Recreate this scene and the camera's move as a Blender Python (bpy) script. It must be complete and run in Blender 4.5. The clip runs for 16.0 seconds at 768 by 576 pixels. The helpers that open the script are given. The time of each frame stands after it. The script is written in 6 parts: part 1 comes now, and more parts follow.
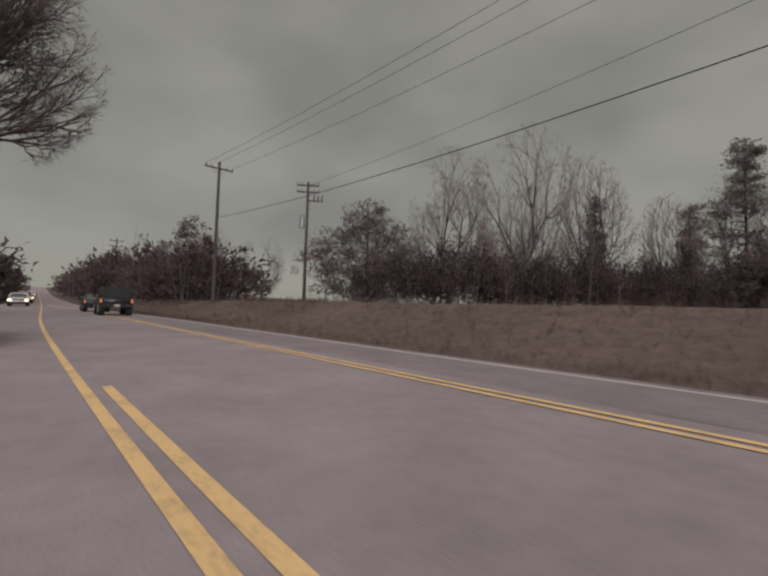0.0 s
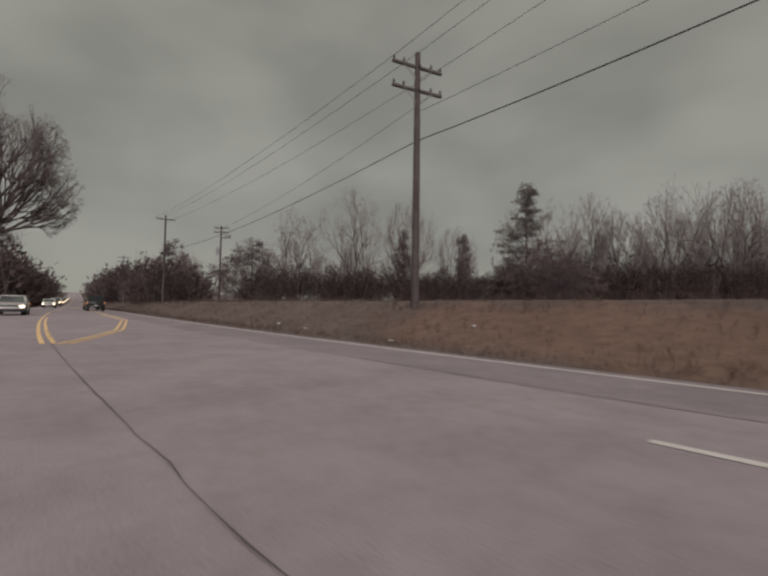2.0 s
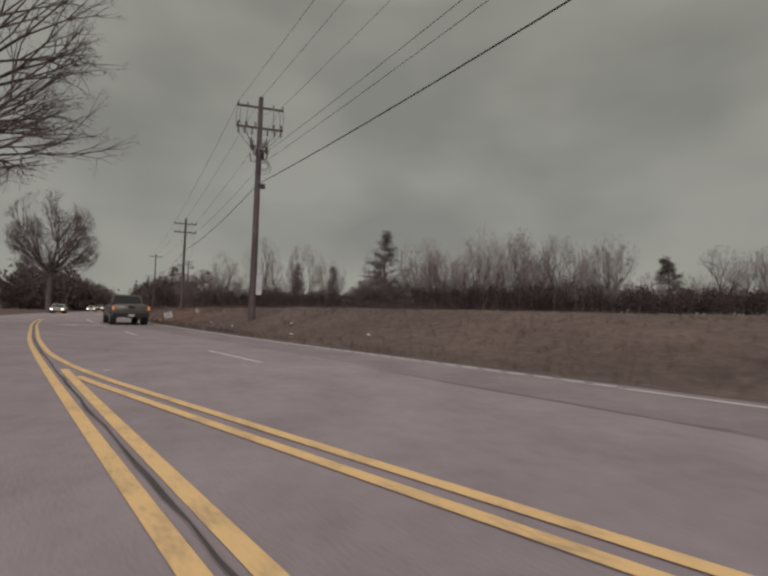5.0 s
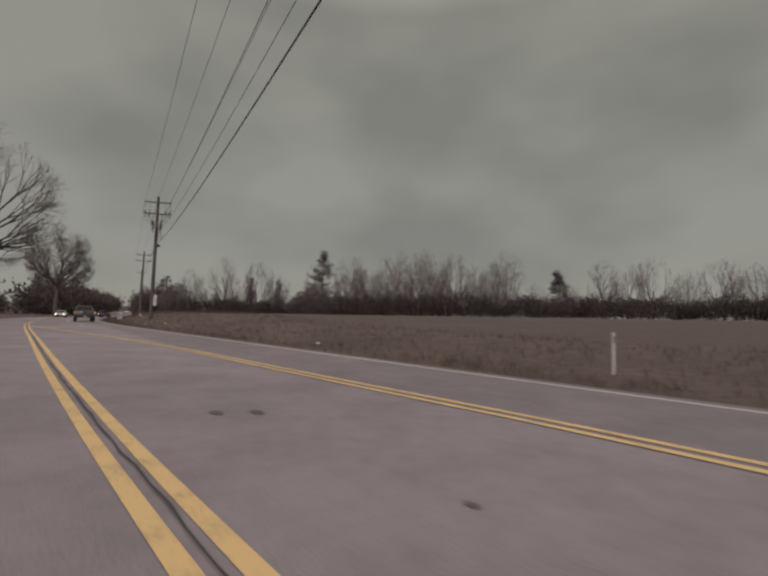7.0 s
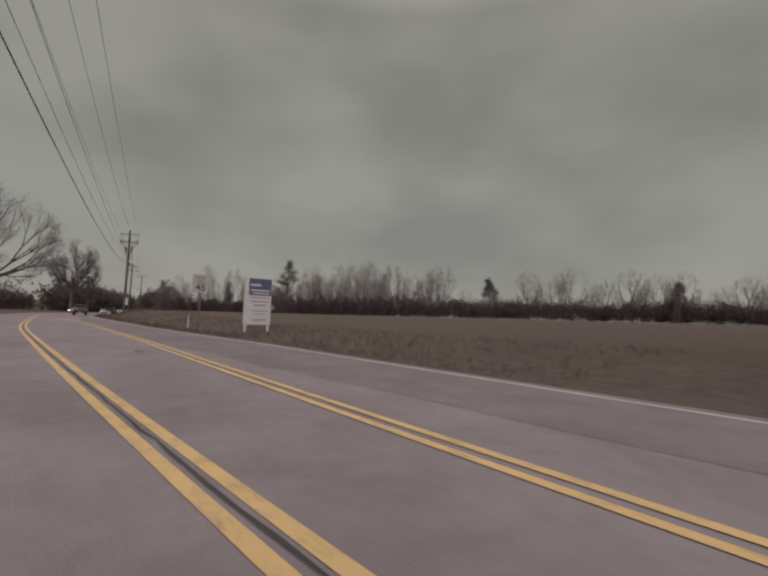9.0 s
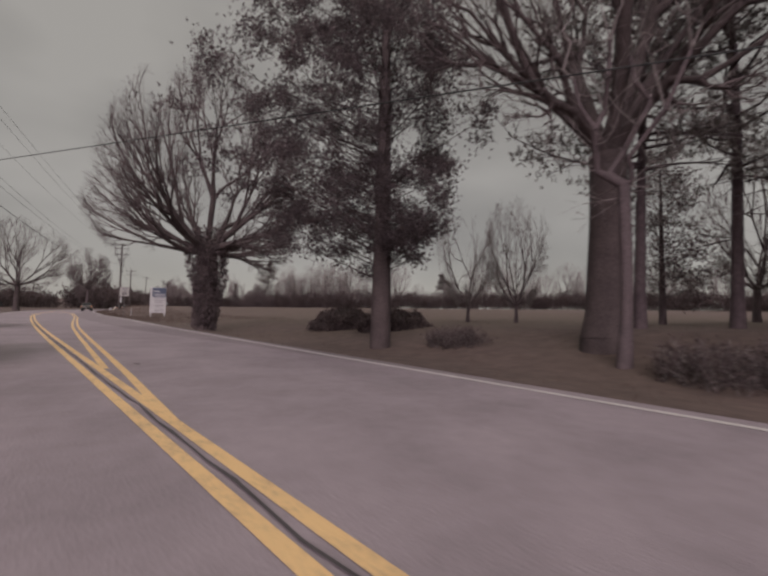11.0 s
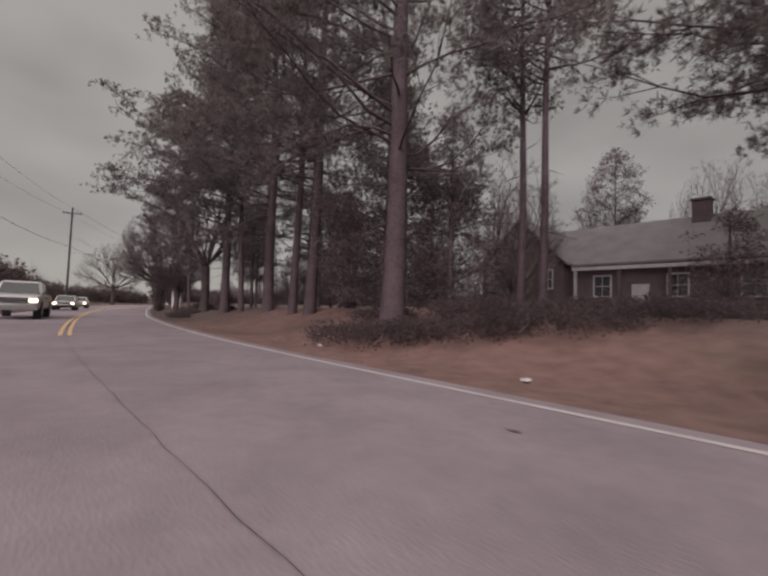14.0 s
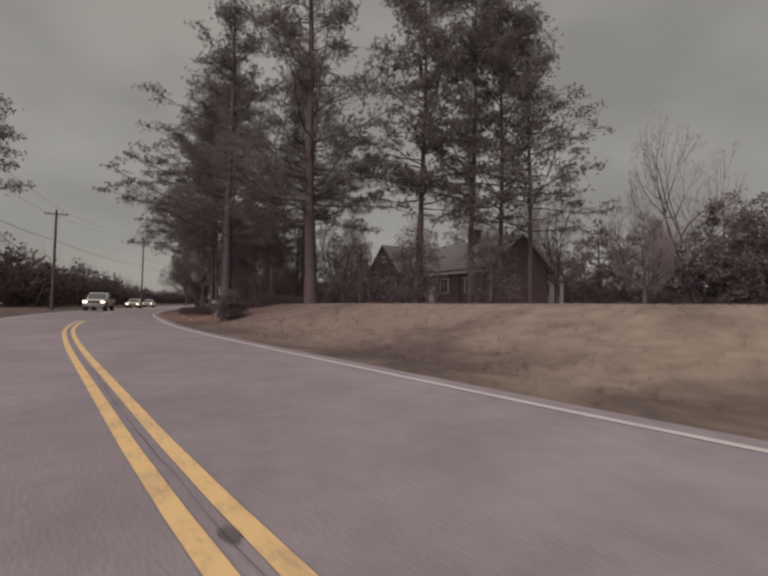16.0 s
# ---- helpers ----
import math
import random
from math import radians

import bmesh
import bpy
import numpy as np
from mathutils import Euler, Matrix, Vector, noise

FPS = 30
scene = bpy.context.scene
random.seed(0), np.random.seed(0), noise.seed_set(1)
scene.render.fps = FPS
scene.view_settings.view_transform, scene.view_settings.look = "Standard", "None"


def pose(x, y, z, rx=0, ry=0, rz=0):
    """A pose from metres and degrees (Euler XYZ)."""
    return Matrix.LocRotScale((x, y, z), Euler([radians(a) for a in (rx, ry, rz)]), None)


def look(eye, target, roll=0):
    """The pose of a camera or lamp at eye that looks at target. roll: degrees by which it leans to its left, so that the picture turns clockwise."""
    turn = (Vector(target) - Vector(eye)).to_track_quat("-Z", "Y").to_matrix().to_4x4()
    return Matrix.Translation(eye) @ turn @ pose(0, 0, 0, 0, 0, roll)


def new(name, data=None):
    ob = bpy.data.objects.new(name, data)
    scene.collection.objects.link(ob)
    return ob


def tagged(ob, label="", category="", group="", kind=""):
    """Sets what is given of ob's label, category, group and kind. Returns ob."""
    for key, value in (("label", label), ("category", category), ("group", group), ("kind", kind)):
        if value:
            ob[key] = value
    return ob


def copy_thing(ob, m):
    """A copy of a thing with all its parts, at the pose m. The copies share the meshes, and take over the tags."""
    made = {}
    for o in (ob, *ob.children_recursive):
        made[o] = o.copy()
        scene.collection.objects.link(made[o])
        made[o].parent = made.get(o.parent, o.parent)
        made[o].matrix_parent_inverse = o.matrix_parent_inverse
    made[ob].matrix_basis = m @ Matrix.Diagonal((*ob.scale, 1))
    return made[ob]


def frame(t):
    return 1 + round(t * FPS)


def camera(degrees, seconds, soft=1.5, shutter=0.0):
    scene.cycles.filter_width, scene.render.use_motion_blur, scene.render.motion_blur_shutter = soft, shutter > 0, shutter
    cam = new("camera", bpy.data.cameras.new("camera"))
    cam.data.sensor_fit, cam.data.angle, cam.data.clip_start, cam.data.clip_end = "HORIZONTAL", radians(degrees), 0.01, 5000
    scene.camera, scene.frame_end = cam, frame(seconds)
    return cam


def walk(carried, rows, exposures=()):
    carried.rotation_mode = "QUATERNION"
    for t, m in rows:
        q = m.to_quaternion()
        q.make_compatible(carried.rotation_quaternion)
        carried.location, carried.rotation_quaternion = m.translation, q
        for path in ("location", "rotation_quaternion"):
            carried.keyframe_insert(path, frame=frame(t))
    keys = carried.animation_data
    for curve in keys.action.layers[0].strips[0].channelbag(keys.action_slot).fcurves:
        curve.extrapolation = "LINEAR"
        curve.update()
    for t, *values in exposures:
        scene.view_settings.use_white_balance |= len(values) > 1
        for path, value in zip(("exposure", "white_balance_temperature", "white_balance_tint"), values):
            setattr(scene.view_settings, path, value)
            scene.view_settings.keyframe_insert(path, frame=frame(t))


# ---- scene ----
cam = camera(84.0, 16.0, soft=2.6, shutter=0.12)
walk(cam, [
    (0.0, pose(0.00, -0.00, 1.00, 92.71, -1.73, 46.82)),
    (0.5, pose(7.11, -0.03, 1.00, 92.42, -0.59, 47.57)),
    (1.0, pose(14.30, -0.01, 1.00, 92.42, -1.04, 48.10)),
    (1.5, pose(21.53, 0.06, 1.00, 92.67, -1.30, 48.74)),
    (2.0, pose(28.70, 0.13, 1.00, 92.53, -0.85, 50.19)),
    (2.5, pose(35.88, 0.58, 1.00, 92.50, -0.75, 51.61)),
    (3.0, pose(43.23, 1.09, 1.00, 92.71, -0.77, 52.59)),
    (3.5, pose(50.54, 1.74, 1.00, 92.95, -1.22, 53.31)),
    (4.0, pose(57.72, 2.58, 1.00, 92.65, -0.53, 54.55)),
    (4.5, pose(65.05, 3.66, 1.00, 93.14, -0.78, 55.65)),
    (4.7, pose(67.97, 4.11, 1.00, 93.41, -1.15, 55.99)),
    (7.0, pose(102.45, 9.60, 1.00, 94.35, -1.41, 58.06)),
    (7.5, pose(109.93, 11.02, 1.00, 94.41, -1.91, 58.84)),
    (8.0, pose(117.45, 12.57, 1.00, 94.50, -1.74, 59.41)),
    (10.5, pose(153.16, 21.25, 1.00, 93.68, -2.14, 62.69)),
    (11.0, pose(160.07, 23.05, 1.00, 93.30, -1.15, 63.15)),
    (11.5, pose(167.00, 25.00, 1.00, 93.26, -1.21, 63.84)),
    (12.0, pose(173.81, 27.06, 1.00, 93.27, -1.06, 65.28)),
    (12.5, pose(180.48, 29.25, 1.00, 93.23, -1.20, 66.86)),
    (13.0, pose(187.11, 31.58, 1.00, 93.38, -1.90, 68.34)),
    (13.5, pose(193.61, 34.05, 1.00, 93.46, -2.19, 70.53)),
    (14.0, pose(199.71, 36.70, 1.00, 93.01, -1.89, 72.83)),
    (14.5, pose(205.53, 39.57, 1.00, 92.66, -1.54, 75.31)),
    (15.0, pose(211.13, 42.65, 1.00, 92.66, -1.45, 77.90)),
    (15.5, pose(216.60, 45.97, 1.00, 92.79, -1.89, 80.27)),
    (16.0, pose(221.94, 49.49, 1.00, 92.42, -0.98, 82.60)),
], [(0.0, -0.12, 6500, 20), (3.5, -0.06, 6500, 20), (4.7, -0.09, 6500, 20), (7.5, -0.18, 6500, 20), (8.2, -0.15, 6500, 20), (10.5, 0.0, 6450, 26), (12.0, 0.20, 6400, 30), (14.0, 0.18, 6400, 29), (15.5, 0.05, 6500, 27), (16.0, 0.0, 6500, 25)])

# ---- light ----
world = bpy.data.worlds.new("overcast_sky")
scene.world = world
world.use_nodes = True
wt = world.node_tree
wt.nodes.clear()


def wnode(kind, **values):
    n = wt.nodes.new(kind)
    for key, value in values.items():
        n.inputs[key].default_value = value
    return n


sky = wt.nodes.new("ShaderNodeTexSky")
sky.sky_type, sky.sun_disc = "NISHITA", False
sky.sun_elevation, sky.sun_rotation = radians(25), radians(124)
coord = wt.nodes.new("ShaderNodeTexCoord")
split = wt.nodes.new("ShaderNodeSeparateXYZ")
wt.links.new(coord.outputs["Generated"], split.inputs[0])
# clouds thin out towards the zenith, as an overcast sky does
lift = wt.nodes.new("ShaderNodeMapRange")
lift.inputs["From Min"].default_value, lift.inputs["From Max"].default_value = 0.6, 1.0
lift.inputs["To Min"].default_value, lift.inputs["To Max"].default_value = 1.0, 4.2
wt.links.new(split.outputs["Z"], lift.inputs["Value"])
squash = wt.nodes.new("ShaderNodeMapping")
squash.inputs["Scale"].default_value = (1.0, 1.0, 1.9)
wt.links.new(coord.outputs["Generated"], squash.inputs["Vector"])
cloud = wnode("ShaderNodeTexNoise", Scale=2.3, Detail=3.0, Roughness=0.45, Distortion=0.0)
wt.links.new(squash.outputs[0], cloud.inputs["Vector"])
tone = wt.nodes.new("ShaderNodeValToRGB")
tone.color_ramp.elements[0].position, tone.color_ramp.elements[0].color = 0.36, (0.228, 0.239, 0.197, 1)
tone.color_ramp.elements[1].position, tone.color_ramp.elements[1].color = 0.60, (0.308, 0.323, 0.268, 1)
wt.links.new(cloud.outputs["Fac"], tone.inputs[0])
bright = wt.nodes.new("ShaderNodeVectorMath")
bright.operation = "SCALE"
wt.links.new(tone.outputs[0], bright.inputs[0])
wt.links.new(lift.outputs[0], bright.inputs["Scale"])
behind, front, both = wt.nodes.new("ShaderNodeBackground"), wt.nodes.new("ShaderNodeBackground"), wt.nodes.new("ShaderNodeMixShader")
wt.links.new(sky.outputs[0], behind.inputs["Color"])
behind.inputs["Strength"].default_value = 0.06
wt.links.new(bright.outputs[0], front.inputs["Color"])
front.inputs["Strength"].default_value = 1.05
both.inputs[0].default_value = 0.93
wt.links.new(behind.outputs[0], both.inputs[1])
wt.links.new(front.outputs[0], both.inputs[2])
wt.links.new(both.outputs[0], wt.nodes.new("ShaderNodeOutputWorld").inputs["Surface"])

sun = new("sun", bpy.data.lights.new("sun", "SUN"))
sun.data.energy, sun.data.angle, sun.data.color = 2.3, radians(40), (1.0, 0.95, 0.92)
sun.matrix_world = look((60, -40, 34), (0, 0, 0))


# ---- materials ----
def material(name, base, rough=0.8, dark=None, scale=3.0, fine=40.0, bump=0.3, metal=0.0, island=0.0, contrast=(0.35, 0.7), spec=0.3, space="Object"):
    """Two scales of variation between base and dark, with a fine bump."""
    m = bpy.data.materials.new(name)
    m.use_nodes = True
    t = m.node_tree
    b = t.nodes["Principled BSDF"]
    b.inputs["Roughness"].default_value, b.inputs["Metallic"].default_value = rough, metal
    b.inputs["Specular IOR Level"].default_value = spec
    dark = dark or tuple(c * 0.65 for c in base)
    tc = t.nodes.new("ShaderNodeTexCoord")
    a, c = t.nodes.new("ShaderNodeTexNoise"), t.nodes.new("ShaderNodeTexNoise")
    a.inputs["Scale"].default_value, a.inputs["Detail"].default_value = scale, 4
    c.inputs["Scale"].default_value, c.inputs["Detail"].default_value = fine, 3
    for n in (a, c):
        t.links.new(tc.outputs[space], n.inputs["Vector"])
    ad = t.nodes.new("ShaderNodeMath")
    ad.operation = "MULTIPLY_ADD"
    ad.inputs[1].default_value = 0.45
    sc = t.nodes.new("ShaderNodeMath")
    sc.operation = "MULTIPLY"
    sc.inputs[1].default_value = 0.55
    t.links.new(a.outputs["Fac"], sc.inputs[0])
    t.links.new(c.outputs["Fac"], ad.inputs[0])
    t.links.new(sc.outputs[0], ad.inputs[2])
    ramp = t.nodes.new("ShaderNodeValToRGB")
    ramp.color_ramp.elements[0].position, ramp.color_ramp.elements[0].color = contrast[0], (*dark, 1)
    ramp.color_ramp.elements[1].position, ramp.color_ramp.elements[1].color = contrast[1], (*base, 1)
    t.links.new(ad.outputs[0], ramp.inputs[0])
    out = ramp.outputs[0]
    if island:
        geo = t.nodes.new("ShaderNodeNewGeometry")
        mr = t.nodes.new("ShaderNodeMapRange")
        mr.inputs["To Min"].default_value, mr.inputs["To Max"].default_value = 1 - island, 1 + island
        t.links.new(geo.outputs["Random Per Island"], mr.inputs["Value"])
        hv = t.nodes.new("ShaderNodeHueSaturation")
        t.links.new(mr.outputs[0], hv.inputs["Value"])
        t.links.new(out, hv.inputs["Color"])
        out = hv.outputs[0]
    t.links.new(out, b.inputs["Base Color"])
    if bump:
        bp = t.nodes.new("ShaderNodeBump")
        bp.inputs["Strength"].default_value, bp.inputs["Distance"].default_value = bump, 0.02
        t.links.new(c.outputs["Fac"], bp.inputs["Height"])
        t.links.new(bp.outputs[0], b.inputs["Normal"])
    return m


def glow(name, colour, strength):
    m = bpy.data.materials.new(name)
    m.use_nodes = True
    b = m.node_tree.nodes["Principled BSDF"]
    b.inputs["Base Color"].default_value = (*colour, 1)
    b.inputs["Emission Color"].default_value = (*colour, 1)
    b.inputs["Emission Strength"].default_value = strength
    return m


def asphalt(name, light, dark):
    """Worn asphalt: broad faded patches, blotches of a metre, stones, dark specks."""
    m = material(name, light, 0.85, dark, 0.16, 45.0, 0.35, contrast=(0.38, 0.64))
    t = m.node_tree
    p = t.nodes["Principled BSDF"]
    base = p.inputs["Base Color"].links[0].from_socket
    tc = t.nodes.new("ShaderNodeTexCoord")
    for scale, low, high, a, c in ((0.9, 0.90, 1.09, 0.35, 0.65), (5.0, 0.93, 1.06, 0.3, 0.7), (140.0, 0.86, 1.10, 0.3, 0.7)):
        n, mr, hv = t.nodes.new("ShaderNodeTexNoise"), t.nodes.new("ShaderNodeMapRange"), t.nodes.new("ShaderNodeHueSaturation")
        n.inputs["Scale"].default_value, n.inputs["Detail"].default_value = scale, 3
        mr.inputs["From Min"].default_value, mr.inputs["From Max"].default_value = a, c
        mr.inputs["To Min"].default_value, mr.inputs["To Max"].default_value = low, high
        t.links.new(tc.outputs["Object"], n.inputs["Vector"])
        t.links.new(n.outputs["Fac"], mr.inputs["Value"])
        t.links.new(mr.outputs[0], hv.inputs["Value"])
        t.links.new(base, hv.inputs["Color"])
        base = hv.outputs[0]
    t.links.new(base, p.inputs["Base Color"])
    return m


ASPHALT = asphalt("asphalt", (0.294, 0.243, 0.262), (0.230, 0.189, 0.206))
OLD_ASPHALT = asphalt("older_asphalt", (0.240, 0.198, 0.212), (0.190, 0.156, 0.170))
YELLOW = material("yellow_road_paint", (0.70, 0.46, 0.22), 0.6, (0.42, 0.29, 0.17), 3.0, 30.0, 0.15, contrast=(0.34, 0.52))
WHITE_PAINT = material("white_road_paint", (0.52, 0.48, 0.46), 0.6, (0.33, 0.30, 0.29), 1.5, 25.0, 0.15, contrast=(0.28, 0.5))
TAR = material("tar_crack", (0.085, 0.074, 0.076), 0.7, scale=2)
PATCH = material("tar_patch", (0.145, 0.122, 0.127), 0.8, (0.10, 0.084, 0.088), 6.0, 40.0, 0.3)
EARTH = material("dry_grass_ground", (0.140, 0.098, 0.085), 0.95, (0.076, 0.053, 0.049), 0.25, 6.0, 0.5)


def ground_zones():
    """Pine straw under the pines, bare red clay on the bank: broad patches laid into the ground's colour."""
    t = EARTH.node_tree
    b = t.nodes["Principled BSDF"]
    base = b.inputs["Base Color"].links[0].from_socket
    tc = t.nodes.new("ShaderNodeTexCoord")
    wob = t.nodes.new("ShaderNodeTexNoise")
    wob.inputs["Scale"].default_value, wob.inputs["Detail"].default_value = 0.3, 4
    t.links.new(tc.outputs["Object"], wob.inputs["Vector"])
    for centre, size, colour, amount in (((183, 38, 0), (17, 9.0, 40), (0.235, 0.138, 0.116, 1), 0.9), ((27, 11.0, 0), (12, 3.2, 40), (0.155, 0.083, 0.053, 1), 0.5), ((222, 66, 0), (22, 14, 40), (0.255, 0.196, 0.150, 1), 0.9),
                                         ((203, 51, 0), (11, 6, 40), (0.230, 0.170, 0.140, 1), 0.8), ((120, 60, 0), (75, 42, 60), (0.098, 0.070, 0.058, 1), 0.85)):
        mp = t.nodes.new("ShaderNodeMapping")
        mp.vector_type = "TEXTURE"
        mp.inputs["Location"].default_value, mp.inputs["Scale"].default_value = centre, size
        mp.inputs["Rotation"].default_value = (0, 0, radians(20 if centre[0] > 150 else 0))
        t.links.new(tc.outputs["Object"], mp.inputs["Vector"])
        ln = t.nodes.new("ShaderNodeVectorMath")
        ln.operation = "LENGTH"
        t.links.new(mp.outputs[0], ln.inputs[0])
        ad = t.nodes.new("ShaderNodeMath")
        ad.operation = "MULTIPLY_ADD"
        ad.inputs[1].default_value = 1.6
        t.links.new(wob.outputs["Fac"], ad.inputs[0])
        t.links.new(ln.outputs["Value"], ad.inputs[2])
        mr = t.nodes.new("ShaderNodeMapRange")
        mr.interpolation_type = "SMOOTHSTEP"
        mr.inputs["From Min"].default_value, mr.inputs["From Max"].default_value = 2.0, 1.3
        mr.inputs["To Min"].default_value, mr.inputs["To Max"].default_value = 0.0, amount
        t.links.new(ad.outputs[0], mr.inputs["Value"])
        mx = t.nodes.new("ShaderNodeMix")
        mx.data_type = "RGBA"
        t.links.new(mr.outputs[0], mx.inputs["Factor"])
        t.links.new(base, mx.inputs["A"])
        mx.inputs["B"].default_value = colour
        base = mx.outputs["Result"]
    # fine mottling over all of it
    mot = t.nodes.new("ShaderNodeTexNoise")
    mot.inputs["Scale"].default_value, mot.inputs["Detail"].default_value = 2.2, 6
    t.links.new(tc.outputs["Object"], mot.inputs["Vector"])
    mr = t.nodes.new("ShaderNodeMapRange")
    mr.inputs["From Min"].default_value, mr.inputs["From Max"].default_value = 0.3, 0.7
    mr.inputs["To Min"].default_value, mr.inputs["To Max"].default_value = 0.80, 1.18
    t.links.new(mot.outputs["Fac"], mr.inputs["Value"])
    hv = t.nodes.new("ShaderNodeHueSaturation")
    t.links.new(mr.outputs[0], hv.inputs["Value"])
    t.links.new(base, hv.inputs["Color"])
    t.links.new(hv.outputs[0], b.inputs["Base Color"])


ground_zones()
BARK = material("grey_brown_bark", (0.130, 0.099, 0.101), 0.9, (0.068, 0.051, 0.054), 2.0, 18.0, 0.8)
PINE_BARK = material("pine_bark", (0.112, 0.083, 0.087), 0.9, (0.058, 0.042, 0.046), 1.5, 9.0, 0.9)
DARK_BARK = material("dark_maple_bark", (0.095, 0.072, 0.070), 0.9, (0.048, 0.036, 0.036), 2.0, 18.0, 0.8)
DARK_TWIG = material("dark_twigs", (0.150, 0.118, 0.115), 0.9, (0.088, 0.068, 0.068), 1.0, 10.0, 0.0)
TWIG = material("bare_twigs", (0.25, 0.212, 0.205), 0.9, (0.16, 0.134, 0.130), 1.0, 10.0, 0.0)
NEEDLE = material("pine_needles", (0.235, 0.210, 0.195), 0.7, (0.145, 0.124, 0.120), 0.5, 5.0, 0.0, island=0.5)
CEDAR = material("cedar_foliage", (0.235, 0.185, 0.184), 0.8, (0.135, 0.104, 0.110), 0.6, 5.0, 0.0, island=0.5)
DARK_CEDAR = material("dark_cedar_foliage", (0.172, 0.137, 0.139), 0.8, (0.098, 0.077, 0.082), 0.6, 5.0, 0.0, island=0.5)
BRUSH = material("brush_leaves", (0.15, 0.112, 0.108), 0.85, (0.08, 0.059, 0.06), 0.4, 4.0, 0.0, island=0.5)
GRASS = material("dry_grass_blades", (0.172, 0.122, 0.104), 0.9, (0.090, 0.063, 0.056), 0.15, 3.0, 0.0, island=0.45)


def see_through(m, share):
    """Thin leaves let part of the light through."""
    t = m.node_tree
    b = t.nodes["Principled BSDF"]
    tr, mx = t.nodes.new("ShaderNodeBsdfTranslucent"), t.nodes.new("ShaderNodeMixShader")
    t.links.new(b.inputs["Base Color"].links[0].from_socket, tr.inputs["Color"])
    mx.inputs[0].default_value = share
    t.links.new(b.outputs[0], mx.inputs[1])
    t.links.new(tr.outputs[0], mx.inputs[2])
    t.links.new(mx.outputs[0], t.nodes["Material Output"].inputs["Surface"])


for leafy in (NEEDLE, CEDAR, DARK_CEDAR, BRUSH, GRASS):
    see_through(leafy, 0.5)
POLE = material("weathered_pole_wood", (0.110, 0.090, 0.085), 0.9, (0.055, 0.045, 0.044), 1.5, 22.0, 0.5)
STEEL = material("galvanised_steel", (0.35, 0.35, 0.35), 0.5, metal=0.7)
WIRE = material("black_cable", (0.03, 0.03, 0.03), 0.6, bump=0)
TRIM_BLACK = material("black_plastic_box", (0.03, 0.03, 0.03), 0.6, bump=0)
PORCELAIN = material("insulator", (0.12, 0.10, 0.10), 0.3, bump=0)


# ---- mesh helpers ----
def mesh_of(name, verts, faces, mat, smooth=False):
    """A mesh from an array of corners and an array of triangles or quads."""
    verts, faces = np.asarray(verts, np.float32), np.asarray(faces, np.int32)
    me = bpy.data.meshes.new(name)
    k = faces.shape[1]
    me.vertices.add(len(verts))
    me.vertices.foreach_set("co", verts.ravel())
    me.loops.add(faces.size)
    me.loops.foreach_set("vertex_index", faces.ravel())
    me.polygons.add(len(faces))
    me.polygons.foreach_set("loop_start", np.arange(0, faces.size, k, dtype=np.int32))
    if smooth:
        me.polygons.foreach_set("use_smooth", np.ones(len(faces), bool))
    me.update(calc_edges=True)
    me.materials.append(mat)
    return me


def piece(name, me, parent=None, label=""):
    ob = new(name, me)
    ob.parent = parent
    return tagged(ob, label)


def part(name, bm, mat, parent, label=""):
    me = bpy.data.meshes.new(name)
    bmesh.ops.recalc_face_normals(bm, faces=bm.faces)
    bm.to_mesh(me)
    bm.free()
    me.materials.append(mat)
    return piece(name, me, parent, label)


def thing(name, m, label, category, group="", kind=""):
    ob = new(name)
    ob.matrix_world = m
    ob.empty_display_size = 0.2
    return tagged(ob, label, category, group, kind)


def box(bm, lo, hi, bevel=0.0, m=Matrix()):
    r = bmesh.ops.create_cube(bm, size=1.0)
    c = [(a + b) / 2 for a, b in zip(lo, hi)]
    s = [b - a for a, b in zip(lo, hi)]
    for v in r["verts"]:
        v.co = m @ Vector([c[i] + v.co[i] * s[i] for i in range(3)])
    if bevel:
        edges = list({e for v in r["verts"] for e in v.link_edges})
        bmesh.ops.bevel(bm, geom=edges, offset=bevel, segments=2, affect="EDGES")
    return bm


def rod(bm, a, b, r0, r1=None, sides=10):
    a, b = Vector(a), Vector(b)
    r1 = r0 if r1 is None else r1
    q = (b - a).to_track_quat("Z", "Y").to_matrix().to_4x4()
    bmesh.ops.create_cone(bm, cap_ends=True, segments=sides, radius1=r0, radius2=r1, depth=(b - a).length, matrix=Matrix.Translation((a + b) / 2) @ q)
    return bm


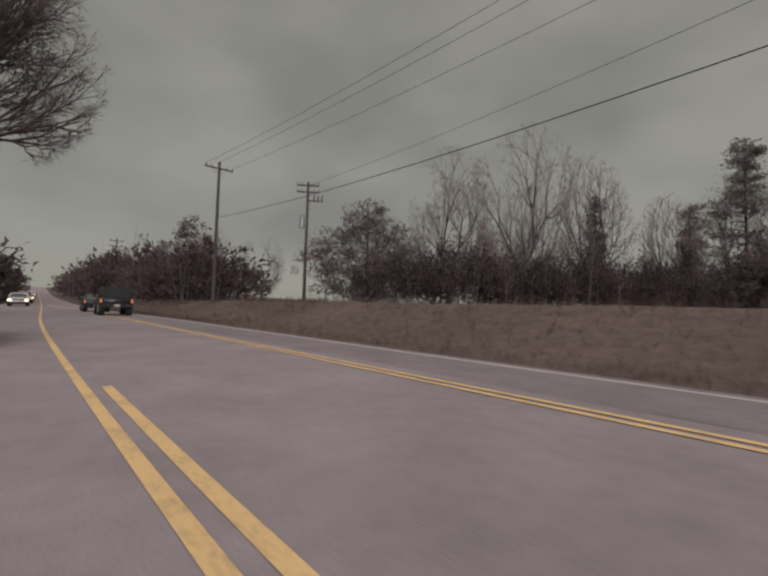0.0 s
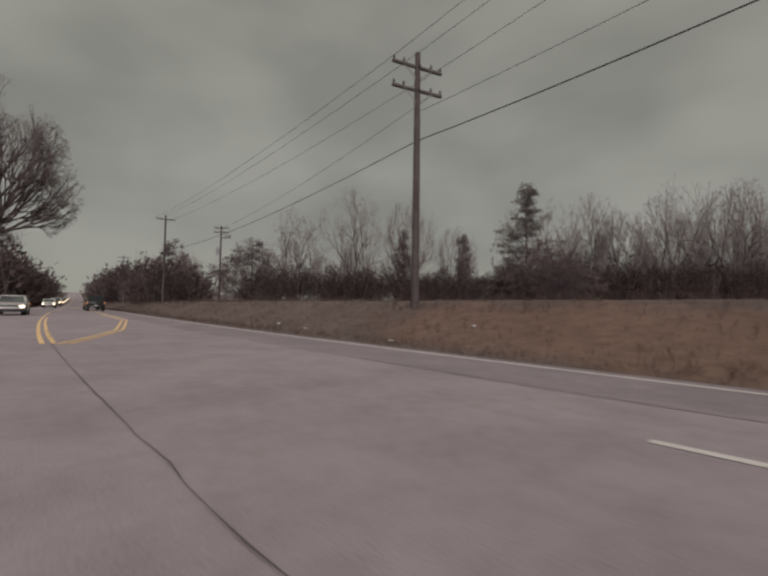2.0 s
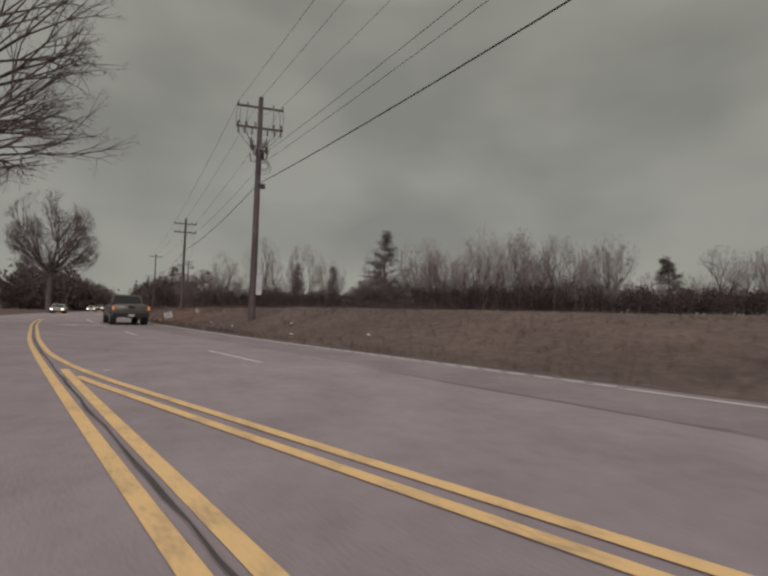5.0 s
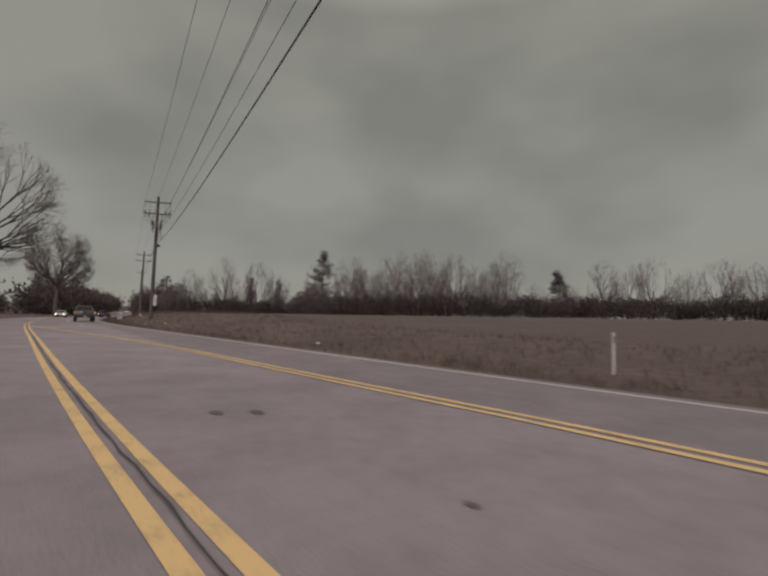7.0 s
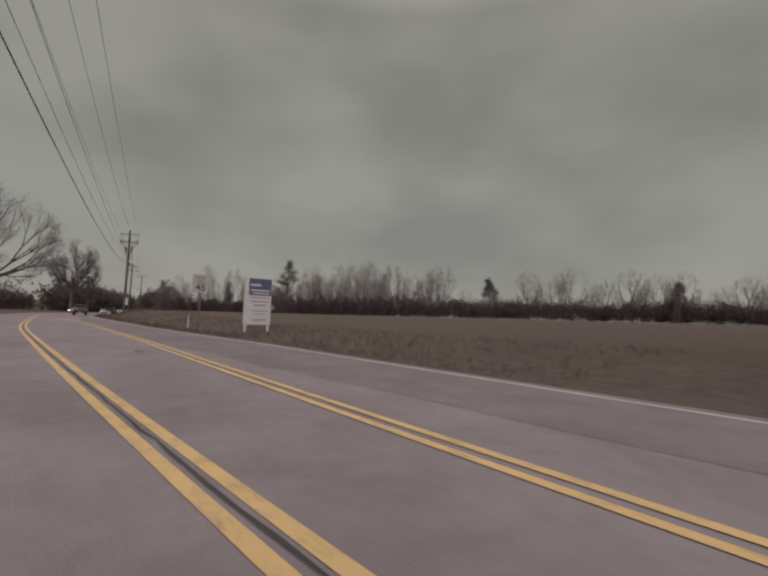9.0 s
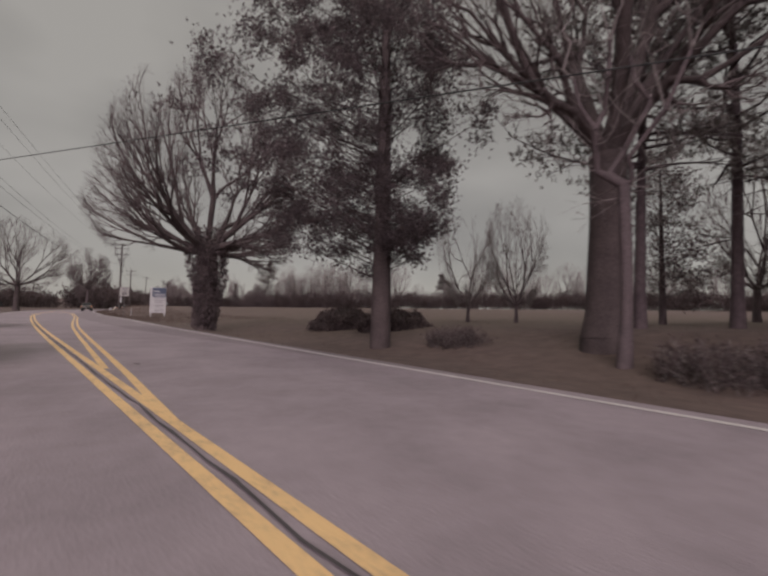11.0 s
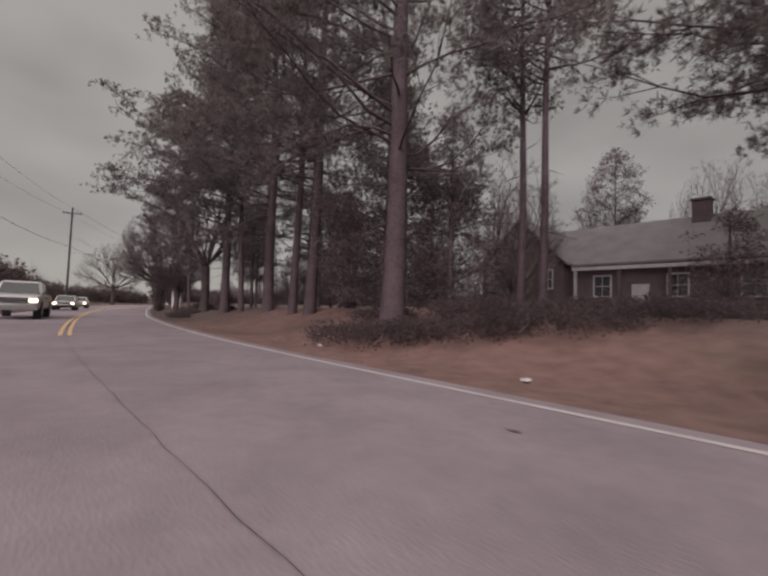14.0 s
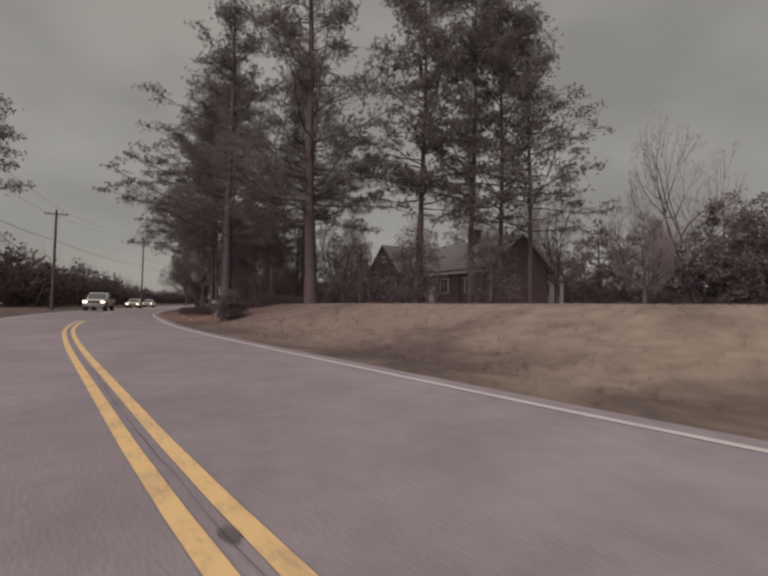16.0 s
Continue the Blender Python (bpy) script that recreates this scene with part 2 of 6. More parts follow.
def frusta(segs, sides):
    """Tapered limbs: rows of start, end, two radii -> corners and quads."""
    s = np.asarray(segs, float)
    a, b, r0, r1 = s[:, :3], s[:, 3:6], s[:, 6], s[:, 7]
    d = b - a
    d /= np.linalg.norm(d, axis=1, keepdims=True) + 1e-9
    ref = np.tile((0.0, 0.96, 0.28), (len(s), 1))
    ref[np.abs((d * ref).sum(1)) > 0.9] = (1.0, 0.0, 0.0)
    u = np.cross(d, ref)
    u /= np.linalg.norm(u, axis=1, keepdims=True)
    w = np.cross(d, u)
    ang = np.arange(sides) / sides * 2 * np.pi
    ring = np.cos(ang)[None, :, None] * u[:, None] + np.sin(ang)[None, :, None] * w[:, None]
    low = a[:, None] + ring * r0[:, None, None]
    top = b[:, None] + ring * r1[:, None, None]
    verts = np.concatenate([low, top], 1).reshape(-1, 3)
    base = (np.arange(len(s)) * 2 * sides)[:, None, None]
    i = np.arange(sides)
    j = (i + 1) % sides
    quad = np.stack([i, j, j + sides, i + sides], 1)[None]
    return verts, (base + quad).reshape(-1, 4)


def limbs_mesh(name, groups, mat):
    """groups: (segments, sides) pairs in one mesh."""
    vs, fs, n = [], [], 0
    for segs, sides in groups:
        if len(segs):
            v, f = frusta(segs, sides)
            vs.append(v)
            fs.append(f + n)
            n += len(v)
    return mesh_of(name, np.concatenate(vs), np.concatenate(fs), mat, True)


def tufts(rng, centres, heads, count, length, width, spread):
    """Sprays of narrow leaves: at each centre, count triangles that fan out round its heading."""
    n = len(centres)
    c = np.repeat(centres, count, 0)
    h = np.repeat(heads, count, 0)
    d = h + rng.normal(0, spread, (n * count, 3))
    d /= np.linalg.norm(d, axis=1, keepdims=True) + 1e-9
    l = length * rng.uniform(0.6, 1.25, (n * count, 1))
    side = np.cross(d, rng.normal(0, 1, (n * count, 3)))
    side /= np.linalg.norm(side, axis=1, keepdims=True) + 1e-9
    w = width * rng.uniform(0.6, 1.3, (n * count, 1))
    v = np.stack([c - side * w * 0.3, c + d * l * 0.55 + side * w, c + d * l], 1).reshape(-1, 3)
    return v, np.arange(len(v)).reshape(-1, 3)


# ---- the road's line ----
KNOTS = [(-420, 30.2), (-300, 21.8), (-200, 14.8), (-100, 7.8), (-50, 4.0), (-20, 1.7), (0.0, 0.75), (7.1, 0.58), (14.3, 0.52), (25, 0.75), (35.8, 1.32), (43.2, 1.90), (50.5, 2.62),
         (56.5, 3.25), (65, 4.41), (80, 6.70), (102.3, 10.31), (117.2, 13.51), (135, 17.7), (152.9, 22.27), (166.7, 25.87), (173.6, 27.865), (180.2, 29.915), (186.9, 32.2),
         (196, 36.0), (205.2, 40.27), (210.7, 43.35), (216.17, 46.68), (221.55, 50.10), (240, 63.5), (275, 92), (420, 215)]


def line_points(step=1.5):
    pts = [Vector((x, y)) for x, y in KNOTS]
    out = []
    for i in range(len(pts) - 1):
        p0, p1, p2, p3 = pts[max(i - 1, 0)], pts[i], pts[i + 1], pts[min(i + 2, len(pts) - 1)]
        n = max(2, int((p2 - p1).length / step))
        t0, t1, t2 = (p1 - p0).length ** 0.5 or 1, (p2 - p1).length ** 0.5, (p3 - p2).length ** 0.5 or 1
        m1 = ((p1 - p0) / t0 - (p2 - p0) / (t0 + t1) + (p2 - p1) / t1) * t1 if i else p2 - p1
        m2 = ((p2 - p1) / t1 - (p3 - p1) / (t1 + t2) + (p3 - p2) / t2) * t1 if i < len(pts) - 2 else p2 - p1
        for k in range(n):
            u = k / n
            out.append((2 * u**3 - 3 * u**2 + 1) * p1 + (u**3 - 2 * u**2 + u) * m1 + (-2 * u**3 + 3 * u**2) * p2 + (u**3 - u**2) * m2)
    out.append(pts[-1])
    return np.array([tuple(p) for p in out])


CL = line_points()
_t = np.gradient(CL, axis=0)
_t = np.stack([np.convolve(np.pad(c, 3, "edge"), np.ones(7) / 7, "valid") for c in _t.T], 1)
TAN = _t / np.linalg.norm(_t, axis=1, keepdims=True)
NOR = np.stack([-TAN[:, 1], TAN[:, 0]], 1)


def tab(x, rows):
    return np.interp(x, [r[0] for r in rows], [r[1] for r in rows])


EDGE = [(-60, 3.7), (-25, 5.9), (0, 6.2), (118, 6.2), (135, 5.3), (152, 4.5), (166, 3.9), (180, 3.65), (222, 3.4)]
BANK = [(-60, 1.2), (50, 1.35), (66, 1.2), (84, 0.45), (100, 0.2), (128, 0.2), (146, 0.4), (158, 0.75), (170, 0.95), (205, 1.1), (240, 1.15)]
RISE = [(-60, 0.012), (60, 0.014), (90, 0.022), (130, 0.020), (150, 0.012), (240, 0.016)]


def road_z(x):
    return 7.0 * np.clip((-40 - x) / 330, 0, 1.3) ** 2


def ground_z(x, d):
    """Height of the land beside the road at a point of the line (by its x) and d metres to its north."""
    e = tab(x, EDGE) + 0.35
    q = d - e
    a, r = tab(x, BANK), tab(x, RISE)
    north = tab(q, [(0, -0.03), (0.7, -0.06), (1.8, -0.10)]) + (a + 0.1) * np.clip((q - 1.8) / 5.0, 0, 1) ** 1.3 + r * np.clip(q - 6.8, 0, 160)
    p = -d - 3.9
    south = tab(p, [(0, -0.03), (0.8, -0.06), (2.2, -0.15), (6, 0.1), (60, 0.8)])
    z = np.where(q > 0, north, np.where(p > 0, south, -0.06))
    return z + road_z(x)


def station(x, y):
    """The nearest point of the line: its index and the distance to its north."""
    i = int(((CL - (x, y)) ** 2).sum(1).argmin())
    return i, float((np.array((x, y)) - CL[i]) @ NOR[i])


def land(x, y):
    i, d = station(x, y)
    return float(ground_z(CL[i, 0], d))


def on_road(x, d, z=0.0):
    p = np.array([np.interp(x, CL[:, 0], c) for c in (CL[:, 0], CL[:, 1], NOR[:, 0], NOR[:, 1])])
    return (*(p[:2] + p[2:] * d), z + float(road_z(x)))


def strip(name, x0, x1, low, high, z, mat, step=1.0):
    """A flat band along the road between two offsets (numbers or functions of x)."""
    n = max(2, int((x1 - x0) / step) + 1)
    v = []
    for x in np.linspace(x0, x1, n):
        for o in (low, high):
            v.append(on_road(x, o(x) if callable(o) else o, z))
    faces = [(2 * k, 2 * k + 2, 2 * k + 3, 2 * k + 1) for k in range(n - 1)]
    return mesh_of(name, v, faces, mat)


def build_ground():
    lat = np.array([-900, -500, -260, -140, -80, -45, -25, -15, -10, -7, -5.5, -4.5, -3.9, 0, 3.4, 3.75, 4.2, 4.8, 5.4, 6, 6.55, 7, 7.6, 8.3, 9, 9.8, 10.6, 11.4, 12.4, 13.6, 15, 17, 20, 24, 29, 35, 45, 60, 80, 105, 135, 170, 230, 330, 500, 900.0])
    idx = list(range(0, len(CL), 2))
    n = len(idx)
    v = []
    rng = np.random.default_rng(5)
    for k, i in enumerate(idx):
        fan = radians(128 - 72 * k / n)
        m = np.array((math.cos(fan), math.sin(fan)))
        for d in lat:
            near = np.clip(d, -40, 40)
            p = CL[i] + NOR[i] * near + (m * (d - near) if d > 0 else -np.array((math.cos(fan), math.sin(fan))) * 0 + NOR[i] * (d - near))
            z = float(ground_z(CL[i, 0], d))
            if d > 7.6 or d < -6:
                z += noise.noise((p[0] * 0.35, p[1] * 0.35, 0)) * 0.10
            v.append((*p, z))
    w = len(lat)
    f = [(k * w + j, (k + 1) * w + j, (k + 1) * w + j + 1, k * w + j + 1) for k in range(n - 1) for j in range(w - 1)]
    return tagged(new("ground", mesh_of("ground", v, f, EARTH, True)), "dry winter grass and red earth beside the road", "ground", kind="structure")


build_ground()
road = tagged(new("road", strip("road", -420, 420, -3.9, lambda x: tab(x, EDGE) + 0.35, 0.0, ASPHALT)), "worn grey asphalt of a two-lane road", "road", kind="structure")

SEAM = [(-30, 3.6), (-10, 4.3), (15, 4.3), (64, 4.7), (85, 3.5), (118, 3.1), (138, 3.2), (156, 4.66)]
tagged(new("road_strip", strip("road_strip", -30, 156, lambda x: tab(x, SEAM) + 0.05 * math.sin(x * 0.9), lambda x: tab(x, EDGE) + 0.345, 0.003, OLD_ASPHALT, 0.5)), "strip of older darker asphalt along the far lane", "road", kind="structure")

# second double line: it leaves and joins the first along the turn lane
SECOND_WEST = [(-75, 0.3), (-45, 2.6), (-25, 3.6), (-8, 3.75), (0, 3.7), (5.8, 2.9), (10.4, 2.2), (13.5, 1.25), (16.1, 0.25)]
SECOND_EAST = [(60.5, 0.0), (62.0, 0.05), (63.6, 0.16), (65.3, 0.35), (67, 0.62), (72, 1.4), (80, 2.5), (90, 3.3), (100, 3.5), (108, 3.3), (116, 2.9), (135, 1.4), (150, 0.42), (153, 0.22), (155.8, 0.0)]


def line(name, x0, x1, low, high, mat, label, z=0.006):
    return tagged(new(name, strip(name, x0, x1, low, high, z, mat)), label, "road marking", kind="structure")


for o, spans_x in ((-0.11, ((-420, 15.7), (28.7, 185.6), (198.7, 420))), (0.11, ((-5.8, 15.7), (28.7, 60.5), (63.8, 185.6), (198.7, 420)))):
    for x0, x1 in spans_x:
        line("yellow_line", x0, x1, o - 0.053, o + 0.053, YELLOW, "worn yellow centre line painted on asphalt")
for rows, o, x0, x1 in ((SECOND_WEST, -0.11, -75, 16.1), (SECOND_WEST, 0.11, -75, 16.1), (SECOND_EAST, -0.11, 64.8, 151.9), (SECOND_EAST, 0.11, 60.5, 155.8)):
    line("yellow_line", x0, x1, lambda x: tab(x, rows) + o - 0.053, lambda x: tab(x, rows) + o + 0.053, YELLOW, "yellow median line painted on asphalt", 0.010)
for x0, x1 in ((-420, 34), (70, 420)):
    line("white_edge_line", x0, x1, lambda x: tab(x, EDGE) - 0.05, lambda x: tab(x, EDGE) + 0.06, WHITE_PAINT, "white edge line on the asphalt")
EDGE_LINE = line("white_edge_line", 34, 70, lambda x: tab(x, EDGE) - 0.05, lambda x: tab(x, EDGE) - 0.025, WHITE_PAINT, "white edge line with ribs on the asphalt")
line("white_edge_line", -420, 420, -3.5, -3.38, WHITE_PAINT, "white edge line on the asphalt")
line("white_lane_line", 27.6, 46, 2.92, 3.03, WHITE_PAINT, "white line of the turn lane")
for x0, x1, d in ((51.1, 53.9, 3.0), (61.5, 64.4, 3.15)):
    line("white_lane_dash", x0, x1, d, d + 0.10, WHITE_PAINT, "white dash of the turn lane")


# ---- trees ----
def unit(v):
    return v / (np.linalg.norm(v) + 1e-9)


def reach_tree(rng, rows, count, start, bend=0.45, shell=0.45, sag=1.5, lumps=0.25):
    """Limbs that branch so as to fill a crown. rows: heights and radii of the crown's outline; start: the nodes of the stem,
    from the ground up. Gives nodes, parents and the number of tips that each one carries."""
    zs, rs = [r[0] for r in rows], [r[1] for r in rows]
    aim, turn = [], rng.uniform(0, 9, 3)
    while len(aim) < count:
        z = rng.uniform(zs[0], zs[-1])
        r = np.interp(z, zs, rs)
        if rng.uniform(0, max(rs)) > r:
            continue
        a = rng.uniform(0, 2 * math.pi)
        r *= 1 + lumps * noise.noise((math.cos(a) * 2 + turn[0], math.sin(a) * 2 + turn[1], z * 0.5 + turn[2])) * 1.6
        rr = r * rng.uniform(0, 1) ** shell
        aim.append((math.cos(a) * rr, math.sin(a) * rr, z))
    aim = np.array(aim)
    pos = np.zeros((count * 6 + len(start), 3))
    pos[:len(start)] = start
    par, path, n = list(range(-1, len(start) - 1)), np.full(len(pos), 1e9), len(start)
    path[:n] = np.concatenate([[0], np.cumsum(np.linalg.norm(np.diff(np.array(start), axis=0), axis=1))])
    fork, low = np.array(start[-1]), min(zs[0], start[-1][2] - 0.1)
    for p in aim[np.argsort(np.linalg.norm(aim - fork, axis=1))]:
        gap = p - pos[:n]
        dist = np.linalg.norm(gap, axis=1)
        cost = dist + bend * path[:n] + sag * np.clip(-gap[:, 2] - 0.3 * dist, 0, None) + 50.0 * (pos[:n, 2] < low)
        i = int(cost.argmin())
        steps = max(1, min(4, int(dist[i] / 0.8)))
        a, far = pos[i].copy(), dist[i]
        for k in range(steps):
            u = (k + 1) / steps
            q = a + (p - a) * u + (rng.normal(0, 0.035 * far / steps, 3) if u < 1 else 0)
            q[2] -= 0.10 * far * math.sin(math.pi * u) * (0.0 if p[2] < a[2] else 1.0)
            path[n] = path[i] + np.linalg.norm(q - pos[i])
            pos[n] = q
            par.append(i)
            i, n = n, n + 1
    load = np.zeros(n)
    kids = np.bincount([k for k in par if k >= 0], minlength=n)
    load[kids == 0] = 1
    for i in range(n - 1, 0, -1):
        load[par[i]] += load[i]
    return pos[:n], np.array(par), load


def fan_limbs(rng, rows, start, first=7, kids=3, levels=5, lean=70, angle=22, ratio=0.76):
    """Limbs that fan out of the stem's top and fork again and again, out to the crown's outline. Gives the same as reach_tree."""
    pos, par = [np.array(p, float) for p in start], list(range(-1, len(start) - 1))
    n0, fork = len(start), np.array(start[-1], float)
    todo = []
    for k in range(first):
        a = k * 2.4 + rng.uniform(-0.3, 0.3)
        tilt = radians(lean) * math.sqrt((k + 0.3) / first)
        todo.append((n0 - 1, np.array((math.sin(tilt) * math.cos(a), math.sin(tilt) * math.sin(a), math.cos(tilt))), rng.uniform(0.85, 1.15), 1))
    while todo:
        i, d, span, level = todo.pop()
        steps = 3 if level == 1 else 2 if level <= 3 else 1
        for _ in range(steps):
            d = unit(d + rng.normal(0, 0.07, 3) + (0, 0, 0.035))
            pos.append(pos[i] + d * span / steps)
            par.append(i)
            i = len(pos) - 1
        if level < levels and not (level >= 3 and rng.uniform() < 0.10):
            side = unit(np.cross(d, rng.normal(0, 1, 3)))
            other = np.cross(d, side)
            for c in range(kids):
                turn = 2 * math.pi * (c + rng.uniform(-0.25, 0.25)) / kids
                w = radians(rng.normal(angle, 7) * (0.4 if c == 0 else 1.0))
                e = d * math.cos(w) + (side * math.cos(turn) + other * math.sin(turn)) * math.sin(w)
                todo.append((i, unit(e), span * ratio * rng.uniform(0.70, 1.2), level + 1))
    pos, par = np.array(pos), np.array(par)
    v = pos[n0:] - fork
    dist, steep = np.linalg.norm(v, axis=1), np.arctan2(v[:, 2], np.hypot(v[:, 0], v[:, 1]))
    # distance from the fork to the outline, by the angle above the level
    marks = np.radians(np.linspace(-50, 90, 15))
    far = np.linspace(0.05, 1.6 * (rows[-1][0] + rows[len(rows) // 2][1]), 400)
    reach, grown = [], []
    for m in marks:
        z, r = fork[2] + far * math.sin(m), far * math.cos(m)
        inside = (r <= np.interp(z, [q[0] for q in rows], [q[1] for q in rows], 0, 0)) | ((z < rows[0][0]) & (r < rows[0][1]))
        reach.append(far[inside].max() if inside.any() else 0.3)
        near = np.abs(steep - m) < radians(14)
        grown.append(np.percentile(dist[near], 82) if near.sum() > 8 else np.nan)
    grown = np.array(grown)
    good = ~np.isnan(grown)
    grown = np.interp(marks, marks[good], grown[good])
    most = np.interp(steep, marks, reach)
    share = dist / np.interp(steep, marks, grown)
    share = np.where(share > 1, np.minimum(1 + 0.25 * (share - 1), 1.10), share)
    pos[n0:] = fork + v / (dist[:, None] + 1e-9) * (share * most)[:, None]
    load = np.zeros(len(pos))
    load[np.bincount(par[par >= 0], minlength=len(pos)) == 0] = 1
    for i in range(len(pos) - 1, 0, -1):
        load[par[i]] += load[i]
    return pos, par, load


def crown_tree(name, seed, m, label, rows, stem, radius, count=700, tip=0.010, twigs=4, twig=0.7, wide=0.010, group="", bend=0.45, shell=0.45, swell=None, sag=1.5, droop=0.25, bark=None, twigwood=None, spread=0.42, fan=None):
    """A leafless tree: a stem, limbs that fill the crown, fine twigs at their ends. stem: height at which the trunk breaks up."""
    rng = np.random.default_rng(seed)
    start = [(0.05 * math.sin(z + seed), 0.05 * math.cos(z * 1.3 + seed), z) for z in np.linspace(-0.4, stem, max(4, int(stem / 0.5)))]
    pos, par, load = fan_limbs(rng, rows, start, **fan) if fan else reach_tree(rng, rows, count, start, bend, shell, sag)
    power = math.log(radius / tip) / math.log(load[0])
    rad = tip * load ** power
    n0 = len(start)
    if swell:
        rad[:n0] = np.interp(pos[:n0, 2], [z for z, _ in swell], [r for _, r in swell])
    else:
        rad[:n0] *= 1 + 0.45 * np.clip(1 - pos[:n0, 2] / 0.9, 0, 1)
    start_r = np.minimum(rad[par[1:]], rad[1:] * 1.6)
    start_r[:n0 - 1] = rad[:n0 - 1]
    segs = np.column_stack([pos[par[1:]], pos[1:], start_r, rad[1:]])
    big, mid = rad[1:] > radius * 0.30, (rad[1:] <= radius * 0.30) & (rad[1:] > 0.035)
    small = ~(big | mid)
    t = thing(name, m, label, "tree", group)
    piece("trunk", limbs_mesh("trunk", [(segs[big], 12), (segs[mid], 6)], bark or BARK), t)
    ends = load <= (1 if fan else 2)
    far = pos[ends]
    heading = far - pos[par[np.where(ends)[0]]]
    heading /= np.linalg.norm(heading, axis=1, keepdims=True) + 1e-6
    v1, f1 = frusta(segs[small], 3)
    v2, f2 = tufts(rng, far, heading + (0, 0, droop), twigs, twig, wide, spread)
    f1 = np.concatenate([f1[:, :3], f1[:, [0, 2, 3]]])
    tagged(piece("crown", mesh_of("crown", np.concatenate([v1, v2]), np.concatenate([f1, f2 + len(v1)]), twigwood or TWIG), t), kind="stuff")
    return t


def pine_tree(seed, height, radius, low, reach, m, label="tall pine with dark needles and a straight trunk", count=8, dead=8, group="roadside pines", pads=1.0, open_side=None, extra=(), needle=(0.22, 0.034)):
    """A straight trunk, limbs in the upper part that end in flat pads of needles, dead stubs below."""
    rng = np.random.default_rng(seed)
    trunk, limbs, centres, heads = [], [], [], []
    n = 14
    lean = rng.normal(0, 0.012, 2)
    pts = [np.array((lean[0] * z + 0.06 * math.sin(z * 0.4 + seed), lean[1] * z + 0.06 * math.cos(z * 0.37 + seed), z)) for z in np.linspace(-0.4, height, n)]
    rad = [radius * (1.3 if i == 0 else 1.05 - 0.95 * i / n) for i in range(n)]
    for i in range(n - 1):
        trunk.append((*pts[i], *pts[i + 1], rad[i], rad[i + 1]))
    mid = lambda z: pts[0] + (pts[-1] - pts[0]) * (z + 0.4) / (height + 0.4)
    def limb(z, a, span, rise, u):
        d = np.array((math.cos(a), math.sin(a), rise))
        p, r = mid(z), 0.03 + 0.035 * span / reach
        for k in range(6):
            d = unit(d + rng.normal(0, 0.15, 3) + np.array((0, 0, 0.05)))
            q = p + d * span / 6
            limbs.append((*p, *q, r, r * 0.78))
            p, r = q, r * 0.78
            if k >= 2 or (k >= 1 and u > 0.5):
                for _ in range(1 + (rng.uniform() < 0.9 * pads) + (rng.uniform() < 0.5 * pads)):
                    side = unit(d + rng.normal(0, 0.9, 3) * (1, 1, 0.25))
                    e = p + side * rng.uniform(0.35, 1.2)
                    limbs.append((*p, *e, 0.014, 0.007))
                    wide = rng.uniform(0.20, 0.34)
                    c = e + rng.normal(0, 1, (int(10 * pads), 3)) * (wide, wide, 0.10)
                    centres.append(c)
                    h = (c - e) * (1.4, 1.4, 1.0) + (0, 0, 0.30) + side * 0.2
                    heads.append(h / (np.linalg.norm(h, axis=1, keepdims=True) + 1e-6))

    z = low
    while z < height - 0.2:
        u = (z - low) / (height - low)
        span = reach * (0.8 + 0.35 * math.sin(math.pi * min(1, u * 1.2 + 0.1))) * (1 - 0.70 * u) * rng.uniform(0.5, 1.1)
        a = rng.uniform(0, 2 * math.pi)
        if open_side is not None and rng.uniform() < 0.35:
            a = radians(open_side) + rng.normal(0, 0.5)
            span *= 1.15
        limb(z, a, span, rng.uniform(-0.10, 0.22) + 0.5 * u, u)
        z += rng.uniform(0.20, 0.40) * (0.8 + 0.5 * u) * (height - low) / 15
    for z, a, span in extra:
        for turn in (-7, 6):
            limb(z + 0.03 * turn, radians(a + turn), span * (1 - 0.01 * turn), 0.05, 0.6)
    for _ in range(dead):
        zz = rng.uniform(2.5, low + 1)
        a = rng.uniform(0, 2 * math.pi)
        d = np.array((math.cos(a), math.sin(a), rng.uniform(-0.25, 0.15)))
        p = mid(zz)
        for k in range(3):
            q = p + d * rng.uniform(0.3, 0.9)
            limbs.append((*p, *q, 0.02 - 0.005 * k, 0.015 - 0.005 * k))
            p, d = q, unit(d + rng.normal(0, 0.2, 3))
    t = thing("pine_tree", m, label, "tree", group)
    piece("trunk", limbs_mesh("trunk", [(trunk, 14)], PINE_BARK), t)
    tagged(piece("branchwork", limbs_mesh("branchwork", [(limbs, 4)], PINE_BARK), t), kind="stuff")
    v, f = tufts(rng, np.concatenate(centres), np.concatenate(heads), count, needle[0], needle[1], 0.75)
    tagged(piece("crown", mesh_of("crown", v, f, NEEDLE), t), kind="stuff")
    return t


